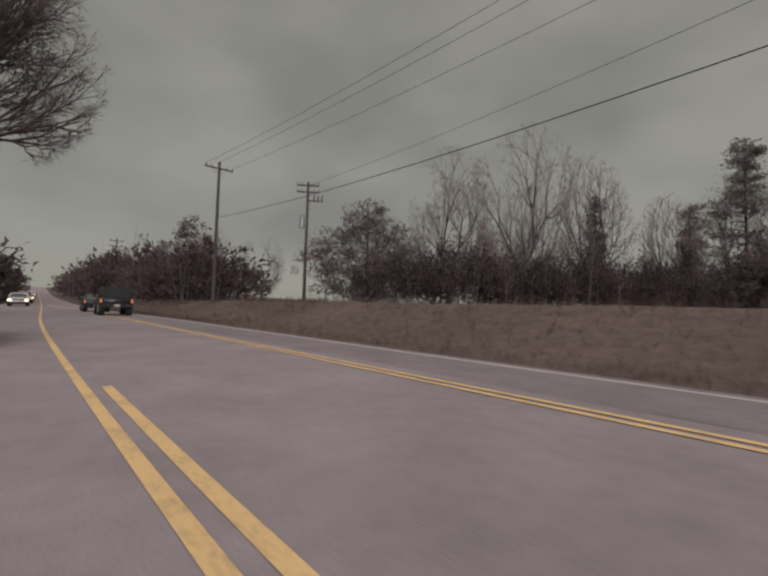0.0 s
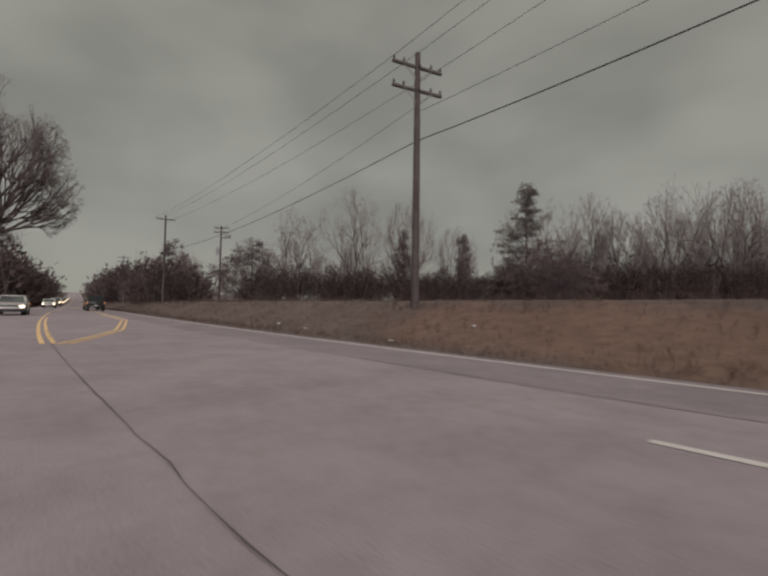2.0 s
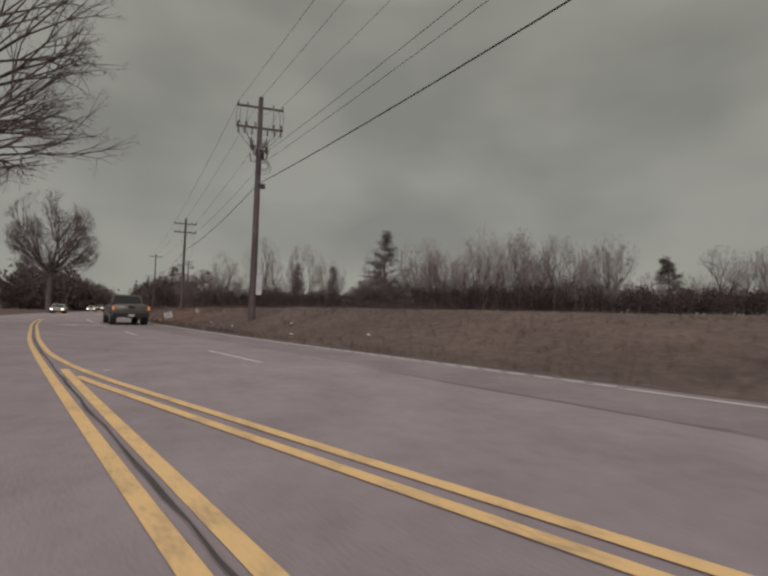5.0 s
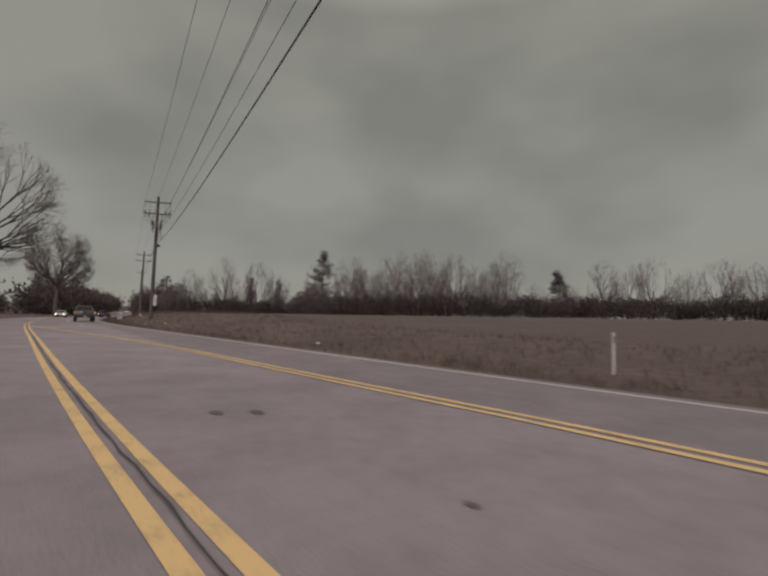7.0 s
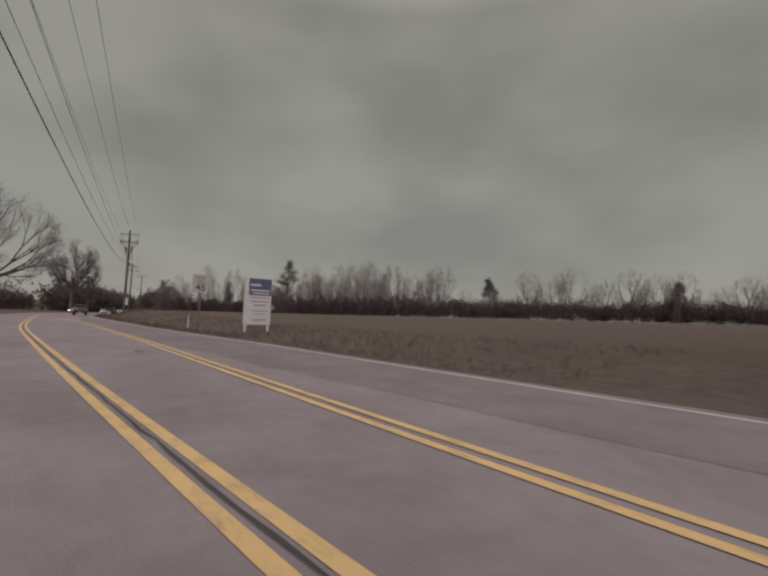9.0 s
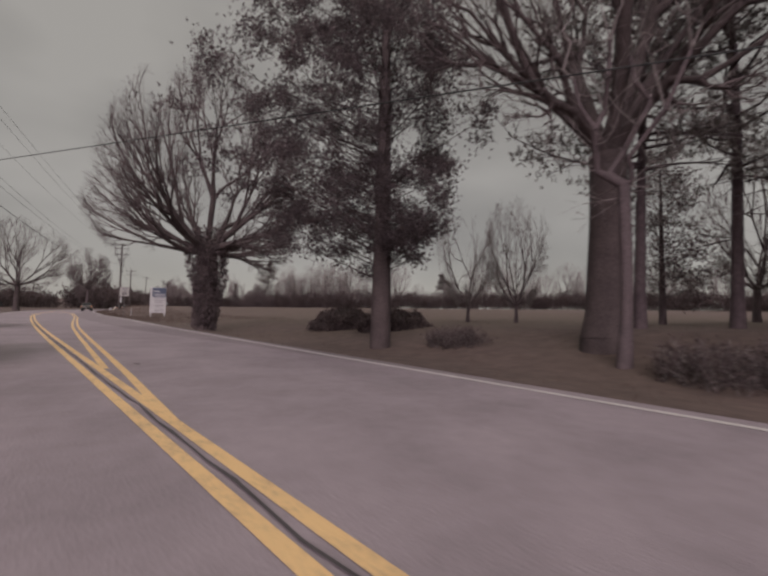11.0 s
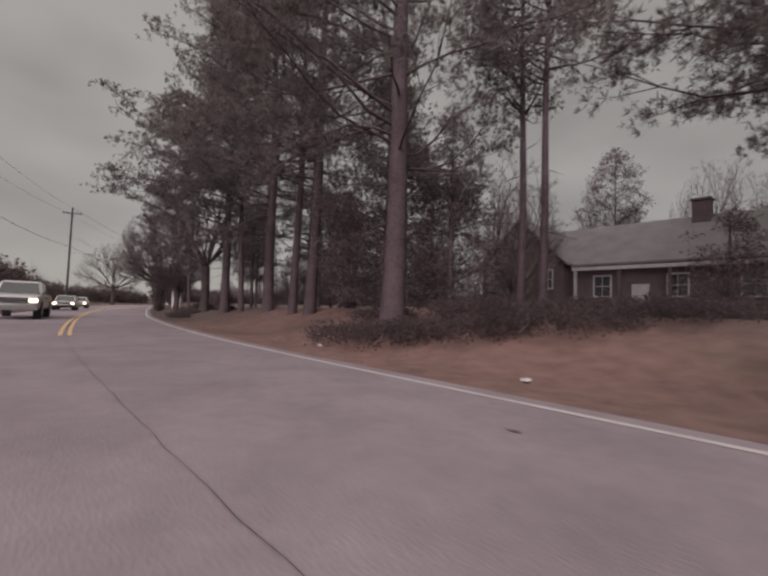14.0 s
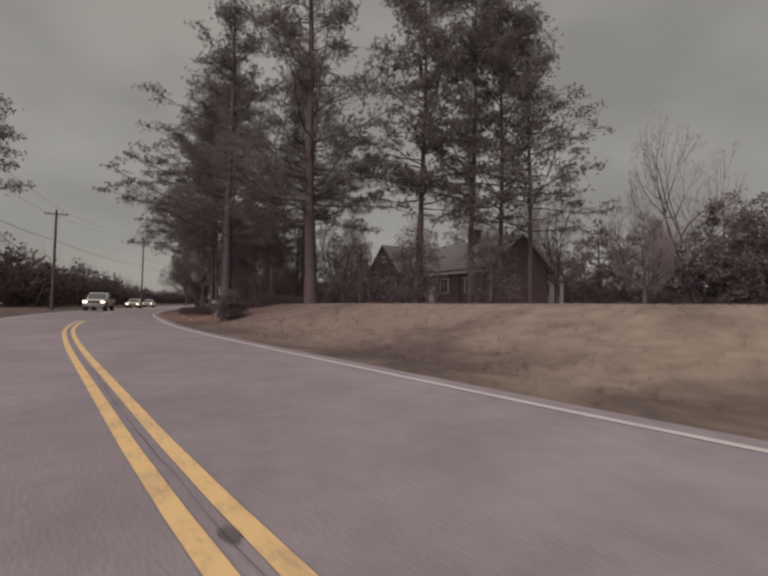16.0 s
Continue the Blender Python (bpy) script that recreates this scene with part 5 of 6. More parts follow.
cross_crack(107.2, 0.2, 107.5, 2.6, 0.006, 21)
rng = np.random.default_rng(9)
for x, d, r in ((11.45, 0.60, 0.05), (11.8, 0.66, 0.06), (11.9, 1.0, 0.06), (14.6, 2.1, 0.12), (8.0, 2.6, 0.1), (97.9, 1.02, 0.13), (98.1, 1.36, 0.13), (100.9, 1.28, 0.06), (102.3, 1.77, 0.07), (107.6, -0.32, 0.07), (113.6, 2.2, 0.14), (116.0, 3.0, 0.12), (151.5, 0.72, 0.11), (120.0, 1.8, 0.2), (197.5, 2.44, 0.07), (206.8, 2.9, 0.09), (220.0, 0.02, 0.08), (60.5, 1.2, 0.12)):
    flat("tar_patch", [(x + r * math.cos(a) * rng.uniform(0.7, 1.2), d + 0.5 * r * math.sin(a) * rng.uniform(0.7, 1.2)) for a in np.linspace(0, 2 * math.pi, 11)[:-1]], PATCH, "small dark tar patch on the asphalt", 0.009, "patch")


def road_stud(x, d):
    i = int(np.abs(CL[:, 0] - x).argmin())
    t = thing("road_stud", Matrix.Translation(on_road(x, d, 0.003)) @ Matrix.Rotation(math.atan2(TAN[i][1], TAN[i][0]), 4, "Z"), "small raised white road stud with amber face", "road stud")
    part("body", box(bmesh.new(), (-0.05, -0.055, 0.0), (0.05, 0.055, 0.022), 0.012), SIGN_WHITE, t)
    part("reflector", box(bmesh.new(), (-0.056, -0.04, 0.004), (-0.044, 0.04, 0.016), 0.002), YELLOW, t, "amber reflector")


road_stud(64.4, 0.60)
rib_mesh = None
for k in range(72):
    x = 34.2 + 0.5 * k
    d = tab(x, EDGE)
    if rib_mesh is None:
        bm = box(bmesh.new(), (-0.17, -0.055, 0.0), (0.17, 0.055, 0.012), 0.004)
        rib_mesh = part("rib", bm, SIGN_WHITE, None).data
        bpy.data.objects.remove(bpy.data.objects["rib"])
    i = int(np.abs(CL[:, 0] - x).argmin())
    rib = piece("rib", rib_mesh, EDGE_LINE)
    rib.matrix_world = Matrix.Translation(on_road(x, d + 0.02, 0.006)) @ Matrix.Rotation(math.atan2(TAN[i][1], TAN[i][0]), 4, "Z")


# ---- vehicles ----
GLASS = material("dark_car_glass", (0.02, 0.022, 0.025), 0.06, (0.018, 0.02, 0.022), 1, 2, 0, spec=0.7)
TYRE = material("tyre_rubber", (0.025, 0.024, 0.025), 0.85, bump=0.2)
RIM = material("alloy_rim", (0.45, 0.45, 0.45), 0.35, metal=0.8, bump=0)
TRIM = material("black_plastic_trim", (0.03, 0.03, 0.03), 0.6, bump=0)
CHROME = material("chrome_bumper", (0.5, 0.5, 0.5), 0.25, metal=0.9, bump=0)
HEADLAMP = glow("lit_headlamp", (1.0, 0.82, 0.54), 4.0)
TAILLAMP = glow("lit_tail_lamp", (0.50, 0.20, 0.08), 0.5)


def paint(name, c):
    return material(name, c, 0.35, tuple(v * 0.85 for v in c), 0.8, 60, 0.03, metal=0.2, spec=0.5)


def loft(bm, rings):
    """A skin over cross-sections of equal count, capped at both ends."""
    vs = [[bm.verts.new(p) for p in ring] for ring in rings]
    n = len(rings[0])
    for a, b in zip(vs, vs[1:]):
        for i in range(n):
            bm.faces.new((a[i], a[(i + 1) % n], b[(i + 1) % n], b[i]))
    bm.faces.new(vs[0][::-1])
    bm.faces.new(vs[-1])
    for f in bm.faces:
        f.smooth = True
    return bm


def section(x, half, z0, z1, tuck=0.06):
    """Rounded cross-section of a car body at x."""
    r = min(0.12, (z1 - z0) * 0.3)
    pts = [(half - tuck, z0), (half, z0 + r), (half, z1 - r * 1.4), (half - r * 0.35, z1 - r * 0.4), (half - r * 1.4, z1)]
    return [(x, y, z) for y, z in pts] + [(x, -y, z) for y, z in reversed(pts)]


def wheel(parent, x, y, r, w, rim=0.62):
    s = 1 if y > 0 else -1
    bm = bmesh.new()
    rod(bm, (x, y - s * w / 2, r), (x, y + s * w / 2, r), r, None, 28)
    bmesh.ops.bevel(bm, geom=[e for e in bm.edges if abs(e.verts[0].co.y - e.verts[1].co.y) < 1e-4], offset=0.035, segments=2, affect="EDGES")
    wh = part("tyre", bm, TYRE, parent)
    bm = bmesh.new()
    yy = y + s * (w / 2 + 0.004)
    rod(bm, (x, yy - s * 0.03, r), (x, yy, r), r * rim, None, 20)
    for k in range(6):
        a = k / 6 * 2 * math.pi
        rod(bm, (x, yy + s * 0.012, r), (x + math.cos(a) * r * rim * 0.95, yy + s * 0.006, r + math.sin(a) * r * rim * 0.95), 0.035, 0.025, 6)
    part("rim", bm, RIM, wh)


def panel(parent, name, pts, mat, thick=0.012, label=""):
    """A thin pane through its corners, given some depth."""
    bm = bmesh.new()
    f = bm.faces.new([bm.verts.new(p) for p in pts])
    bm.normal_update()
    r = bmesh.ops.extrude_face_region(bm, geom=[f])
    for v in [g for g in r["geom"] if isinstance(g, bmesh.types.BMVert)]:
        v.co += f.normal * thick
    return part(name, bm, mat, parent, label)


def vehicle(name, m, label, colour, form, lit, group=""):
    """Front towards +x of its own frame. form gives the side profile."""
    t = thing(name, m, label, "car" if name != "pickup_truck" else "truck", group)
    half, f = form["half"], form
    bm = loft(bmesh.new(), [section(x, half * k, z0, z1) for x, k, z0, z1 in f["body"]])
    body = part("body", bm, colour, t)
    bm = bmesh.new()
    base, top = f["belt"], f["roof"]
    x0, x1, x2, x3 = f["glass"]
    h1, h2 = half * 0.95, half * 0.78
    lo = [(x0, h1), (x3, h1), (x3, -h1), (x0, -h1)]
    hi = [(x1, h2), (x2, h2), (x2, -h2), (x1, -h2)]
    a = [bm.verts.new((x, y, base - 0.03)) for x, y in lo]
    b = [bm.verts.new((x, y, top)) for x, y in hi]
    for i in range(4):
        bm.faces.new((a[i], a[(i + 1) % 4], b[(i + 1) % 4], b[i]))
    bm.faces.new(b)
    bm.faces.new(a[::-1])
    bmesh.ops.bevel(bm, geom=bm.edges[:], offset=0.06, segments=3, affect="EDGES")
    part("cabin", bm, colour, t)

    def side(u, w, s):
        lx, hx = x0 + (x3 - x0) * u, x1 + (x2 - x1) * u
        yy = h1 + (h2 - h1) * w + 0.006
        return (lx + (hx - lx) * w, s * yy, base + (top - base) * w)

    for s in (1, -1):
        for u0, u1 in f["panes"]:
            pts = [side(u0, 0.08, s), side(u1, 0.08, s), side(u1, 0.86, s), side(u0, 0.86, s)]
            panel(t, "side_window", pts if s < 0 else pts[::-1], GLASS)

    def end(xl, xh, v, w, off):
        yy = (h1 + (h2 - h1) * w) * v
        return (xl + (xh - xl) * w + off, yy, base + (top - base) * w)

    panel(t, "windscreen", [end(x3, x2, -0.88, 0.08, 0.012), end(x3, x2, 0.88, 0.08, 0.012), end(x3, x2, 0.88, 0.88, 0.012), end(x3, x2, -0.88, 0.88, 0.012)], GLASS)
    panel(t, "rear_window", [end(x0, x1, 0.85, 0.12, -0.012), end(x0, x1, -0.85, 0.12, -0.012), end(x0, x1, -0.85, 0.86, -0.012), end(x0, x1, 0.85, 0.86, -0.012)], GLASS)
    r, w = f["wheel"]
    for x in f["axles"]:
        for s in (1, -1):
            bm = bmesh.new()
            rod(bm, (x, s * (half - 0.30), r + 0.02), (x, s * (half + 0.004), r + 0.02), r * 1.17, None, 24)
            part("wheel_arch", bm, TRIM, t)
            wheel(t, x, s * (half - w / 2 + 0.015), r, w)
    fx, rx = f["front"], f["rear"]
    for s in (1, -1):
        y0, y1 = half * 0.60 * s, half * 0.92 * s
        bm = box(bmesh.new(), (fx - 0.10, min(y0, y1), f["lamp"] - 0.08), (fx + 0.015, max(y0, y1), f["lamp"] + 0.08), 0.02)
        part("headlamp", bm, HEADLAMP if lit else RIM, t)
        y0, y1 = half * 0.87 * s, half * 1.005 * s
        bm = box(bmesh.new(), (rx - 0.012, min(y0, y1), f["tail"] - 0.12), (rx + 0.10, max(y0, y1), f["tail"] + 0.12), 0.02)
        part("tail_lamp", bm, TAILLAMP, t)
        xm = x3 - 0.25
        bm = box(bmesh.new(), (xm - 0.06, s * (half + 0.12) - 0.10, base + 0.03), (xm + 0.06, s * (half + 0.12) + 0.10, base + 0.22), 0.03)
        rod(bm, (xm, s * half * 0.93, base + 0.06), (xm, s * (half + 0.06), base + 0.10), 0.025, None, 8)
        part("side_mirror", bm, TRIM, t)
    bm = box(bmesh.new(), (fx - 0.05, -half * 0.55, f["lamp"] - 0.14), (fx + 0.012, half * 0.55, f["lamp"] + 0.12), 0.02)
    grille = part("grille", bm, TRIM, t)
    for z in (-0.06, 0.04):
        bm = box(bmesh.new(), (fx + 0.012, -half * 0.5, f["lamp"] + z - 0.015), (fx + 0.022, half * 0.5, f["lamp"] + z + 0.015))
        part("grille_bar", bm, CHROME, grille)
    bm = box(bmesh.new(), (fx - 0.12, -half * 0.94, f["low"]), (fx + 0.06, half * 0.94, f["low"] + 0.22), 0.04)
    part("front_bumper", bm, TRIM if form is not TRUCK else CHROME, t)
    bm = box(bmesh.new(), (rx - 0.10, -half * 0.96, f["low"] + 0.02), (rx + 0.10, half * 0.96, f["low"] + 0.26), 0.04)
    part("rear_bumper", bm, TRIM, t)
    bm = box(bmesh.new(), (rx - 0.112, -0.16, f["low"] + 0.08), (rx - 0.10, 0.16, f["low"] + 0.22))
    part("plate", bm, SIGN_WHITE, t)
    for s in (1, -1):
        for u in f["doors"]:
            bm = box(bmesh.new(), (u - 0.10, s * half - 0.01, base - 0.22), (u + 0.10, s * half + 0.025, base - 0.16), 0.01)
            part("door_handle", bm, TRIM, t)
        bm = box(bmesh.new(), (f["axles"][0] + r * 1.2, s * half - 0.02, f["low"] + 0.02), (f["axles"][1] - r * 1.2, s * half + 0.02, f["low"] + 0.09), 0.01)
        part("side_sill", bm, TRIM, t)
    if "bed" in f:
        b0, b1, zb = f["bed"]
        bm = box(bmesh.new(), (b0 + 0.08, -half * 0.86, zb - 0.02), (b1 - 0.03, half * 0.86, zb + 0.008))
        part("bed_liner", bm, TRIM, t, "dark truck bed")
        for s in (1, -1):
            bm = box(bmesh.new(), (b0, s * half * 0.93 - 0.05, zb), (b1, s * half * 0.93 + 0.05, zb + 0.04), 0.01)
            part("bed_rail", bm, TRIM, t)
        bm = box(bmesh.new(), (rx - 0.022, -0.16, zb - 0.24), (rx + 0.01, 0.16, zb - 0.10), 0.01)
        part("tailgate_handle", bm, TRIM, t)
    return t


TRUCK = dict(half=1.0, body=[(-2.88, 0.93, 0.55, 1.26), (-2.80, 0.98, 0.50, 1.28), (-1.0, 1.0, 0.48, 1.27), (0.9, 1.0, 0.48, 1.25), (1.45, 1.0, 0.48, 1.22), (2.2, 0.98, 0.50, 1.17), (2.72, 0.94, 0.52, 1.10), (2.84, 0.86, 0.56, 1.0)],
             belt=1.24, roof=1.90, glass=(-0.95, -0.72, 0.55, 1.38), panes=[(0.08, 0.44), (0.49, 0.86)], wheel=(0.41, 0.27), axles=(-1.95, 1.85), front=2.86, rear=-2.90, lamp=0.92, tail=1.03, low=0.44, doors=(-0.15, 0.55), bed=(-2.86, -0.98, 1.27))
SUV = dict(half=0.94, body=[(-2.30, 0.90, 0.50, 1.12), (-2.2, 0.97, 0.45, 1.15), (0.7, 1.0, 0.42, 1.13), (1.3, 0.99, 0.42, 1.10), (2.0, 0.97, 0.44, 1.04), (2.3, 0.90, 0.50, 0.95)],
           belt=1.12, roof=1.80, glass=(-2.18, -1.98, 0.35, 1.05), panes=[(0.05, 0.32), (0.35, 0.60), (0.63, 0.88)], wheel=(0.38, 0.25), axles=(-1.45, 1.45), front=2.31, rear=-2.31, lamp=0.84, tail=1.0, low=0.36, doors=(-0.55, 0.35))
JEEP = dict(SUV, half=0.92, body=[(-2.0, 0.95, 0.55, 1.12), (-1.9, 1.0, 0.55, 1.14), (0.5, 1.0, 0.55, 1.14), (0.55, 0.86, 0.55, 1.12), (1.95, 0.80, 0.6, 1.10), (2.0, 0.78, 0.62, 1.08)], belt=1.12, roof=1.85, glass=(-1.95, -1.90, 0.45, 0.58), wheel=(0.42, 0.28), axles=(-1.3, 1.35), front=2.0, rear=-2.02, tail=0.95, low=0.5)
SEDAN = dict(half=0.91, body=[(-2.35, 0.86, 0.40, 0.92), (-2.2, 0.96, 0.32, 0.98), (-0.6, 1.0, 0.28, 0.95), (0.9, 1.0, 0.28, 0.93), (1.8, 0.96, 0.30, 0.82), (2.25, 0.86, 0.36, 0.70), (2.35, 0.74, 0.40, 0.62)],
             belt=0.92, roof=1.45, glass=(-1.85, -1.05, 0.25, 1.15), panes=[(0.14, 0.46), (0.49, 0.84)], wheel=(0.33, 0.22), axles=(-1.4, 1.45), front=2.33, rear=-2.34, lamp=0.64, tail=0.80, low=0.26, doors=(-0.5, 0.45))


def on_lane(x, d, back=False, lift=0.0):
    i = int(np.abs(CL[:, 0] - x).argmin())
    p = CL[i] + NOR[i] * d
    h = math.degrees(math.atan2(TAN[i][1], TAN[i][0])) + (180 if back else 0)
    return pose(p[0], p[1], float(road_z(x)) + 0.002, 0, 0, h)


BEIGE = paint("pewter_paint", (0.115, 0.104, 0.094))
SILVER = paint("silver_paint", (0.50, 0.48, 0.46))
WHITE_CAR = paint("white_car_paint", (0.62, 0.60, 0.57))
BLACK_CAR = paint("black_car_paint", (0.02, 0.02, 0.022))
vehicle("pickup_truck", on_lane(40.2, 4.55, True), "pewter crew-cab pickup truck in the far lane", BEIGE, TRUCK, False)
vehicle("off_road_car", on_lane(-34.0, 3.7, True), "black boxy off-road car in the far lane", BLACK_CAR, JEEP, False)
vehicle("car", on_lane(-44.0, 3.4, True), "dark sedan in the far lane", BLACK_CAR, SEDAN, False)
for k, (x, col, form) in enumerate([(-14.0, SILVER, SEDAN), (-62, WHITE_CAR, SEDAN), (-84, SILVER, SUV), (-108, WHITE_CAR, SEDAN), (-136, SILVER, SEDAN), (-168, WHITE_CAR, SUV), (-205, SILVER, SEDAN)]):
    vehicle("car", on_lane(x, -2.1), "oncoming car with lit headlamps in the near lane", col, form, True, "queue of cars behind")
vehicle("pickup_truck", on_lane(172.0, -2.35), "pale silver pickup truck with lit headlamps following in the near lane", SILVER, TRUCK, True)
for x, col in ((148.0, SILVER), (134.0, WHITE_CAR)):
    vehicle("car", on_lane(x, -2.45), "car with lit headlamps in the near lane", col, SEDAN, True, "queue of cars behind")


# ---- houses behind the pines ----
BRICK = material("dark_brick", (0.125, 0.092, 0.090), 0.9, (0.080, 0.058, 0.058), 1.2, 25, 0.4)
SHINGLE = material("grey_shingles", (0.190, 0.175, 0.175), 0.9, (0.130, 0.120, 0.120), 1.0, 14, 0.5)
CLAP = material("white_clapboard", (0.46, 0.44, 0.43), 0.7, (0.37, 0.35, 0.34), 1.5, 20, 0.1)
WINDOW_TRIM = material("white_window_trim", (0.46, 0.43, 0.42), 0.6, bump=0)
PANE = material("window_pane", (0.05, 0.05, 0.055), 0.08, bump=0, spec=0.7)


def prism(bm, outline, x0, x1):
    """An outline in y, z pushed from x0 to x1."""
    a = [bm.verts.new((x0, y, z)) for y, z in outline]
    b = [bm.verts.new((x1, y, z)) for y, z in outline]
    n = len(outline)
    for i in range(n):
        bm.faces.new((a[i], a[(i + 1) % n], b[(i + 1) % n], b[i]))
    bm.faces.new(a[::-1])
    bm.faces.new(b)
    return bm


def roof_slabs(bm, along, span, eave, ridge, lap=0.35, thick=0.14, centre=0.0, axis="x"):
    """Two sloping slabs over a ridge that runs along x from along[0] to along[1]."""
    for s in (1, -1):
        e = span / 2 + lap
        drop = (ridge - eave) * lap / (span / 2)
        out = [(0, ridge), (s * e, eave - drop), (s * e, eave - drop + thick), (0, ridge + thick)]
        prism(bm, [(centre + y, z) for y, z in out], along[0], along[1])
    return bm


def window(parent, m, w, h, shutters=False):
    """A framed window; m puts its centre on the wall, facing its own +y backwards."""
    def local(bm):
        bmesh.ops.transform(bm, matrix=m, verts=bm.verts[:])
        return bm
    bm = bmesh.new()
    for lo, hi in (((-w / 2 - 0.09, -0.06, h / 2), (w / 2 + 0.09, 0.02, h / 2 + 0.09)), ((-w / 2 - 0.12, -0.10, -h / 2 - 0.09), (w / 2 + 0.12, 0.02, -h / 2)),
                   ((-w / 2 - 0.09, -0.06, -h / 2), (-w / 2, 0.02, h / 2)), ((w / 2, -0.06, -h / 2), (w / 2 + 0.09, 0.02, h / 2))):
        box(bm, lo, hi)
    fr = part("window_frame", local(bm), WINDOW_TRIM, parent)
    for k in (0, 1):
        bm = box(bmesh.new(), (-w / 2 + 0.004, -0.02, -h / 2 + 0.005 + k * h / 2), (w / 2 - 0.004, -0.012, -0.02 + k * h / 2))
        part("pane", local(bm), PANE, fr)
    bm = bmesh.new()
    box(bm, (-w / 2, -0.045, -0.02), (w / 2, -0.015, 0.02))
    box(bm, (-0.015, -0.04, -h / 2), (0.015, -0.016, h / 2))
    part("sash_bar", local(bm), WINDOW_TRIM, fr)


CHIM = (7.0, 4.6)


def brick_house():
    base = 1.1
    m = Matrix.Translation((175.1, 57.3, base)) @ Matrix.Rotation(math.atan2(0.42, 0.907), 4, "Z")
    t = thing("house", m, "dark brick house with grey shingle roof behind pines", "house")
    T = Matrix.Rotation(radians(90), 4, "Z")
    # front gable wing: from x -6.7 to 0, its face at y 0
    bm = prism(bmesh.new(), [(0, -0.6), (0, 3.8), (3.35, 7.0), (6.7, 3.8), (6.7, -0.6)], 0, 9.0)
    bmesh.ops.transform(bm, matrix=Matrix.Translation((0, 0, 0)) @ T, verts=bm.verts[:])
    part("wall", bm, BRICK, t)
    bm = roof_slabs(bmesh.new(), (-0.35, 8.0), 6.7, 3.8, 7.0, 0.35, 0.14, 3.35)
    bmesh.ops.transform(bm, matrix=T, verts=bm.verts[:])
    part("roof", bm, SHINGLE, t)
    # main body to the right
    bm = prism(bmesh.new(), [(1.0, -0.6), (1.0, 3.75), (5.0, 6.7), (9.0, 3.75), (9.0, -0.6)], 0.02, 12.5)
    part("wall", bm, BRICK, t)
    bm = roof_slabs(bmesh.new(), (-3.2, 12.9), 8.0, 3.75, 6.7, 0.5, 0.14, 5.0)
    part("roof", bm, SHINGLE, t)
    bm = bmesh.new()
    box(bm, (0.4, 0.34, 3.05), (12.9, 0.46, 3.28), 0.01)
    part("gutter", bm, WINDOW_TRIM, t, "white gutter along the eave")
    for x, z, w, h in ((-5.6, 2.4, 0.55, 1.25), (-3.5, 2.4, 0.6, 1.25), (-1.1, 2.5, 0.55, 1.25)):
        window(t, Matrix.Translation((x, -0.02, z)), w, h)
    window(t, Matrix.Translation((-3.35, -0.02, 5.4)), 0.5, 0.6)
    for x in (2.2, 6.5, 10.0):
        window(t, Matrix.Translation((x, 0.98, 2.0)), 1.0, 1.3)
    bm = box(bmesh.new(), (4.0, 0.93, 0.0), (5.0, 1.0, 2.1), 0.01)
    door = part("door", bm, WINDOW_TRIM, t, "white front door")
    bm = rod(bmesh.new(), (4.9, 0.86, 1.0), (4.9, 0.94, 1.0), 0.04, None, 10)
    part("door_knob", bm, CHROME, door)
    bm = bmesh.new()
    box(bm, (CHIM[0] - 0.5, CHIM[1] - 0.4, 3.0), (CHIM[0] + 0.5, CHIM[1] + 0.4, 7.7), 0.03)
    box(bm, (CHIM[0] - 0.58, CHIM[1] - 0.48, 7.7), (CHIM[0] + 0.58, CHIM[1] + 0.48, 7.85), 0.02)
    part("chimney", bm, BRICK, t, "brick chimney")
    for x in (0.6, 3.4, 6.2, 9.0, 12.0):
        bm = box(bmesh.new(), (x - 0.09, 0.42, -0.3), (x + 0.09, 0.60, 3.1), 0.01)
        part("porch_post", bm, WINDOW_TRIM if x == 0.6 else BRICK, t)
    bm = box(bmesh.new(), (0.2, 0.1, -0.5), (12.6, 1.0, -0.02), 0.02)
    part("porch_floor", bm, BRICK, t)


def white_house(x, y, turn, w, d, label, eave=3.0, ridge=5.0, sill=1.6, gable=(-0.22, 0.22)):
    base = land(x, y)
    t = thing("house", at(x, y, turn), label, "house")
    bm = prism(bmesh.new(), [(-d / 2, -0.6), (-d / 2, eave), (0, ridge), (d / 2, eave), (d / 2, -0.6)], -w / 2, w / 2)
    part("wall", bm, CLAP, t)
    bm = roof_slabs(bmesh.new(), (-w / 2 - 0.3, w / 2 + 0.3), d, eave, ridge, 0.35)
    part("roof", bm, SHINGLE, t)
    for s in (-0.3, 0.3):
        window(t, Matrix.Translation((w * s, -d / 2 - 0.02, sill)), 0.9, 1.3)
    for s in gable:
        window(t, Matrix.Translation((w / 2 + 0.02, d * s, sill)) @ Matrix.Rotation(radians(90), 4, "Z"), 0.9, 1.3)


brick_house()
white_house(161.1, 67.4, -70, 9.0, 8.4, "white clapboard house seen between the trees", 4.4, 6.3, 3.4, (-0.34, -0.16))
white_house(175.5, 73.0, 22, 4.6, 4.0, "small white building behind the yard")


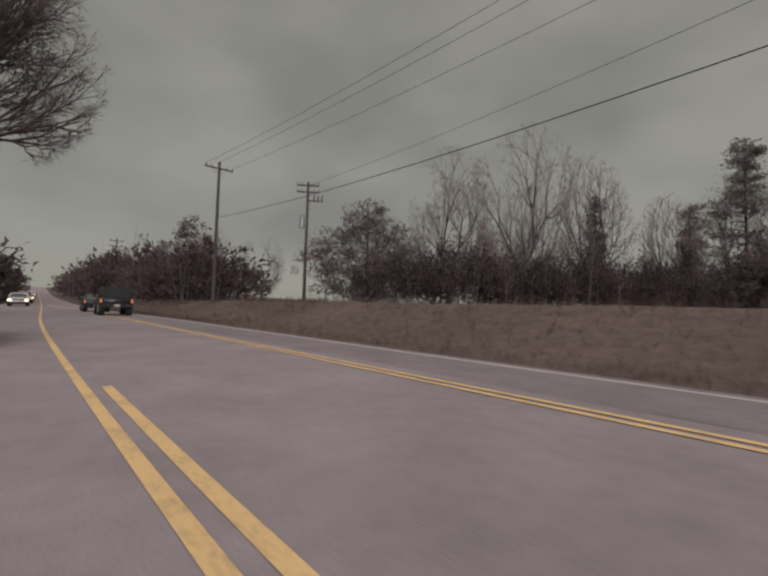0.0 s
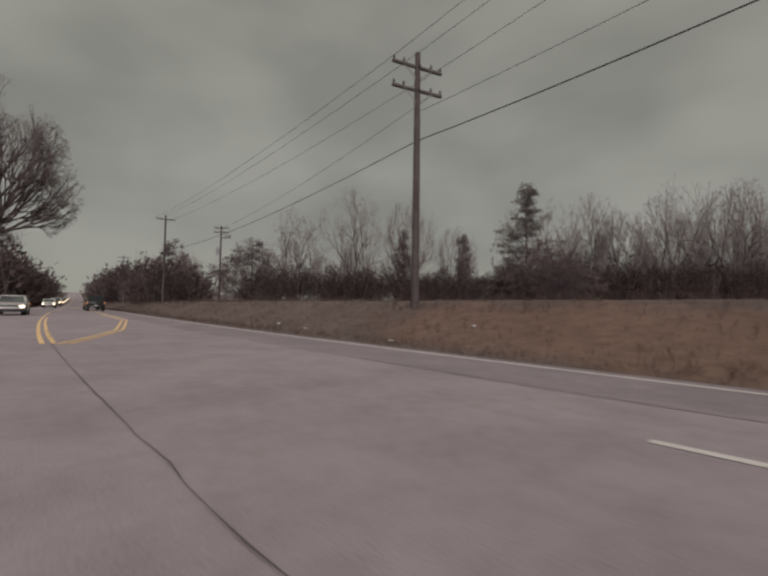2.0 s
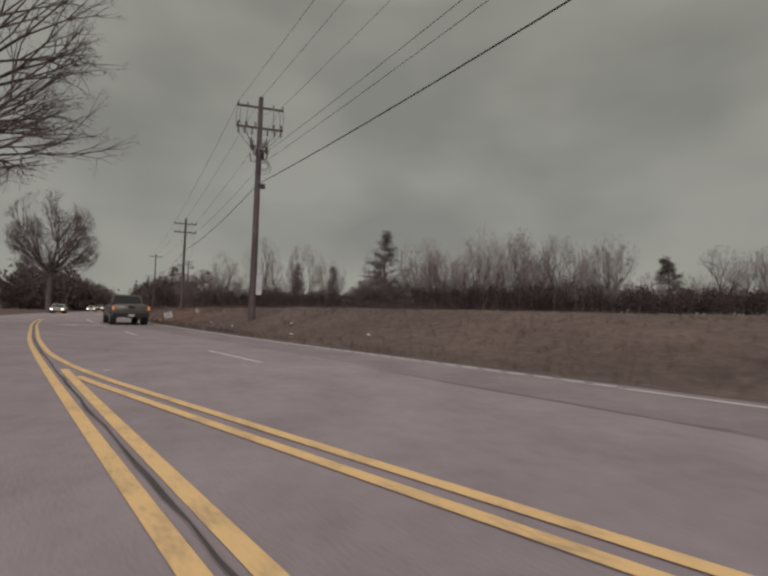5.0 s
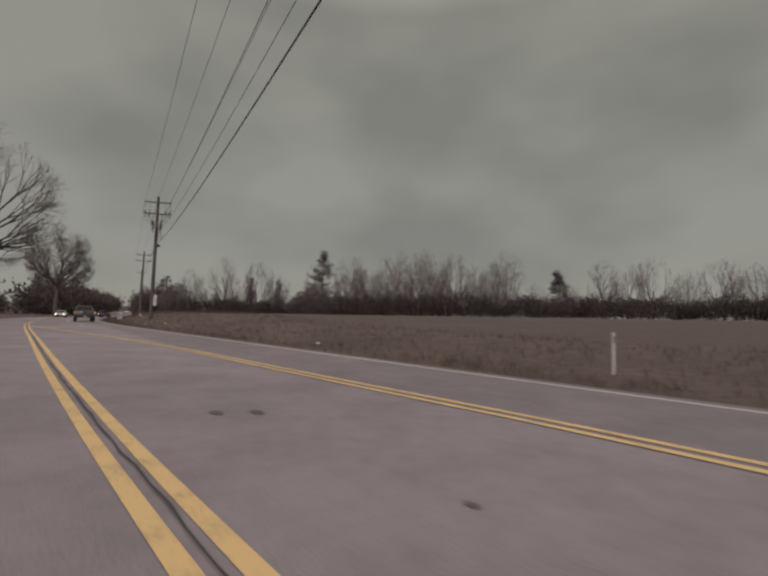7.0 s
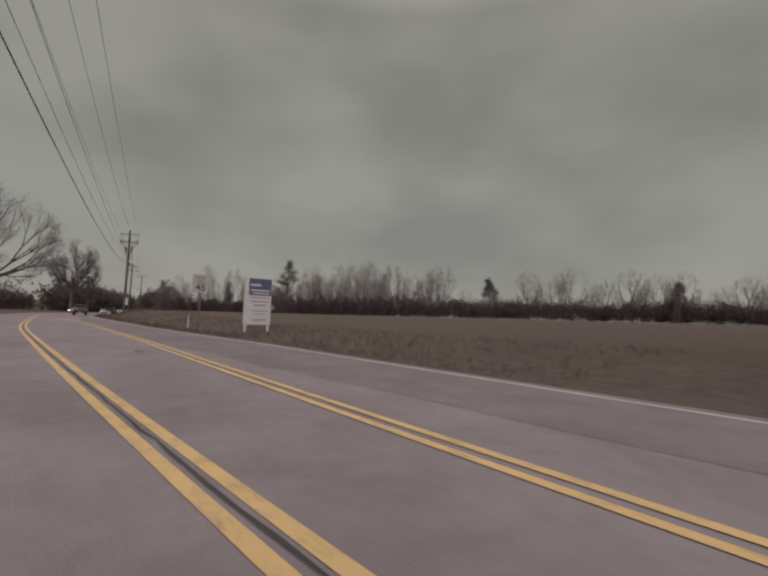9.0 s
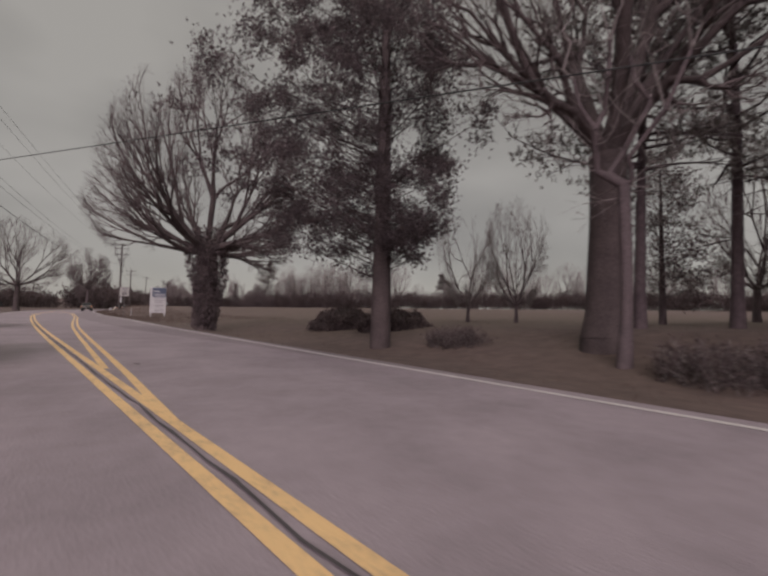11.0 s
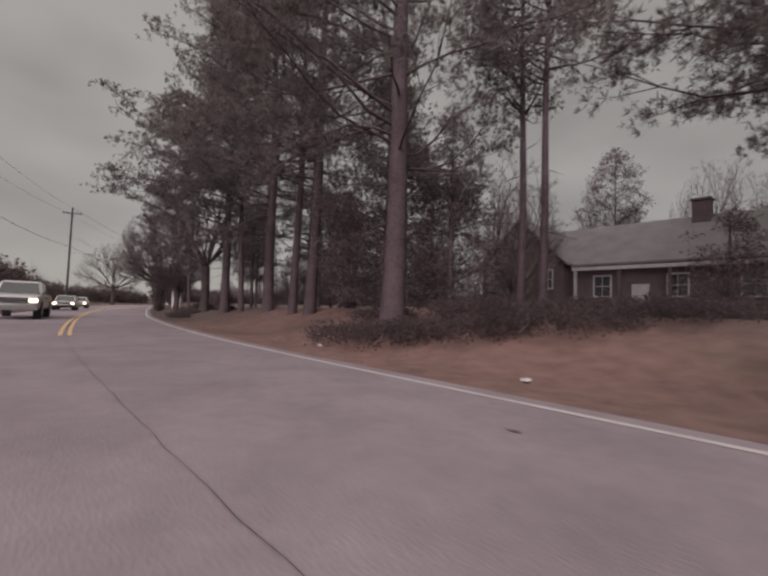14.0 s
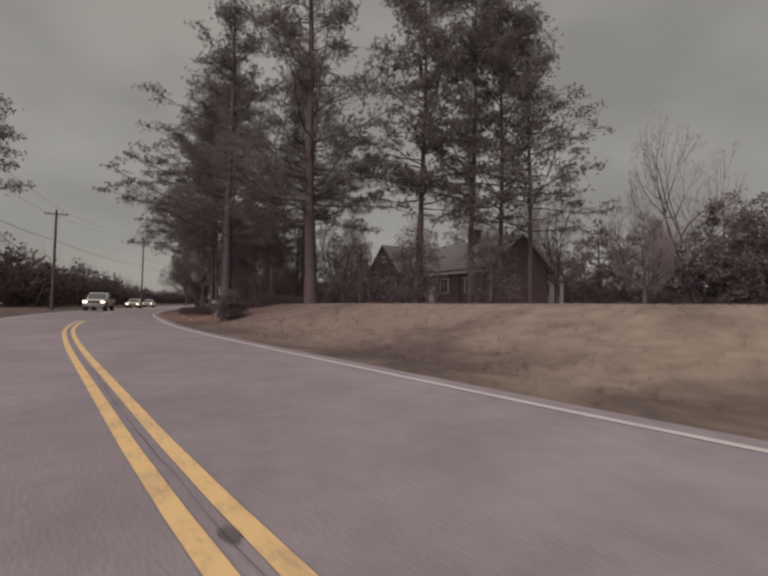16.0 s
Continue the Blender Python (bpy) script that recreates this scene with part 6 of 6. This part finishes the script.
# ---- grass and litter ----
def grass(name, seed, x0, x1, q0, q1, count, height, mat, label, blades=7):
    """Tufts of dry blades scattered on the verge, q metres from the pavement."""
    rng = np.random.default_rng(seed)
    idx = np.array([i for i in range(len(CL)) if x0 <= CL[i, 0] <= x1])
    i = rng.choice(idx, count)
    q = q0 + (q1 - q0) * rng.uniform(0, 1, count) ** 1.5
    xs = CL[i, 0]
    d = tab(xs, EDGE) + 0.35 + q
    p = CL[i] + NOR[i] * d[:, None] + TAN[i] * rng.uniform(-0.8, 0.8, (count, 1))
    z = ground_z(xs, d)
    keep = np.array([noise.noise((a * 0.28, b * 0.28, 3.0)) > rng.uniform(-0.8, 0.3) for a, b in p])
    c = np.column_stack([p, z - 0.03])[keep]
    h = np.tile((0.0, 0.0, 1.0), (len(c), 1)) + rng.normal(0, 0.25, (len(c), 3))
    hs = height * (0.6 + 0.9 * rng.uniform(0, 1, len(c)) ** 2)
    v, f = tufts(rng, c, h, blades, 1.0, 0.016, 0.42)
    v = v.reshape(len(c), -1, 3)
    v = c[:, None] + (v - c[:, None]) * hs[:, None, None]
    return tagged(new(name, mesh_of(name, v.reshape(-1, 3), f, mat)), label, "grass", kind="stuff")


grass("grass", 1, -60, 128, 0.4, 11, 22000, 0.26, GRASS, "dry brown grass tufts on the bank", 9)
grass("grass", 2, 128, 240, 0.3, 9, 10000, 0.10, GRASS, "short dry grass on the verge", 8)
grass("grass", 3, 200, 250, 1.2, 14, 8000, 0.16, GRASS, "tan dry grass on the slope", 8)
grass("tall_weeds", 4, -60, 60, 5.5, 12, 2200, 0.5, GRASS, "tall dry weeds on top of the bank", 7)
grass("grass", 5, 60, 150, 6, 70, 6000, 0.13, GRASS, "dry grass of the open field", 7)

LITTER = material("litter_white", (0.6, 0.58, 0.56), 0.6, bump=0)
rng = np.random.default_rng(12)
for k, (x, d) in enumerate([(12.4, 8.8), (27.4, 8.6), (18.0, 8.3), (40.5, 9.6), (47.0, 9.2), (52.5, 10.5), (55.0, 9.0), (88.0, 9.0), (21.0, 10.5), (33.0, 11.5), (60.0, 9.8), (196.0, 5.4), (190.5, 5.6), (8.0, 9.2)]):
    i = int(np.abs(CL[:, 0] - x).argmin())
    p = CL[i] + NOR[i] * d
    bm = bmesh.new()
    bmesh.ops.create_icosphere(bm, subdivisions=1, radius=0.09)
    for v in bm.verts:
        v.co = Vector((v.co.x * rng.uniform(0.6, 1.6), v.co.y * rng.uniform(0.5, 1.2), v.co.z * 0.55 * rng.uniform(0.5, 1.2)))
    ob = part("litter", bm, LITTER, None)
    ob.matrix_world = pose(p[0], p[1], float(ground_z(CL[i, 0], d)) + 0.06, 0, 0, 40 * k)
    tagged(ob, "crumpled pale litter lying in the grass", "litter", "litter on the verge")
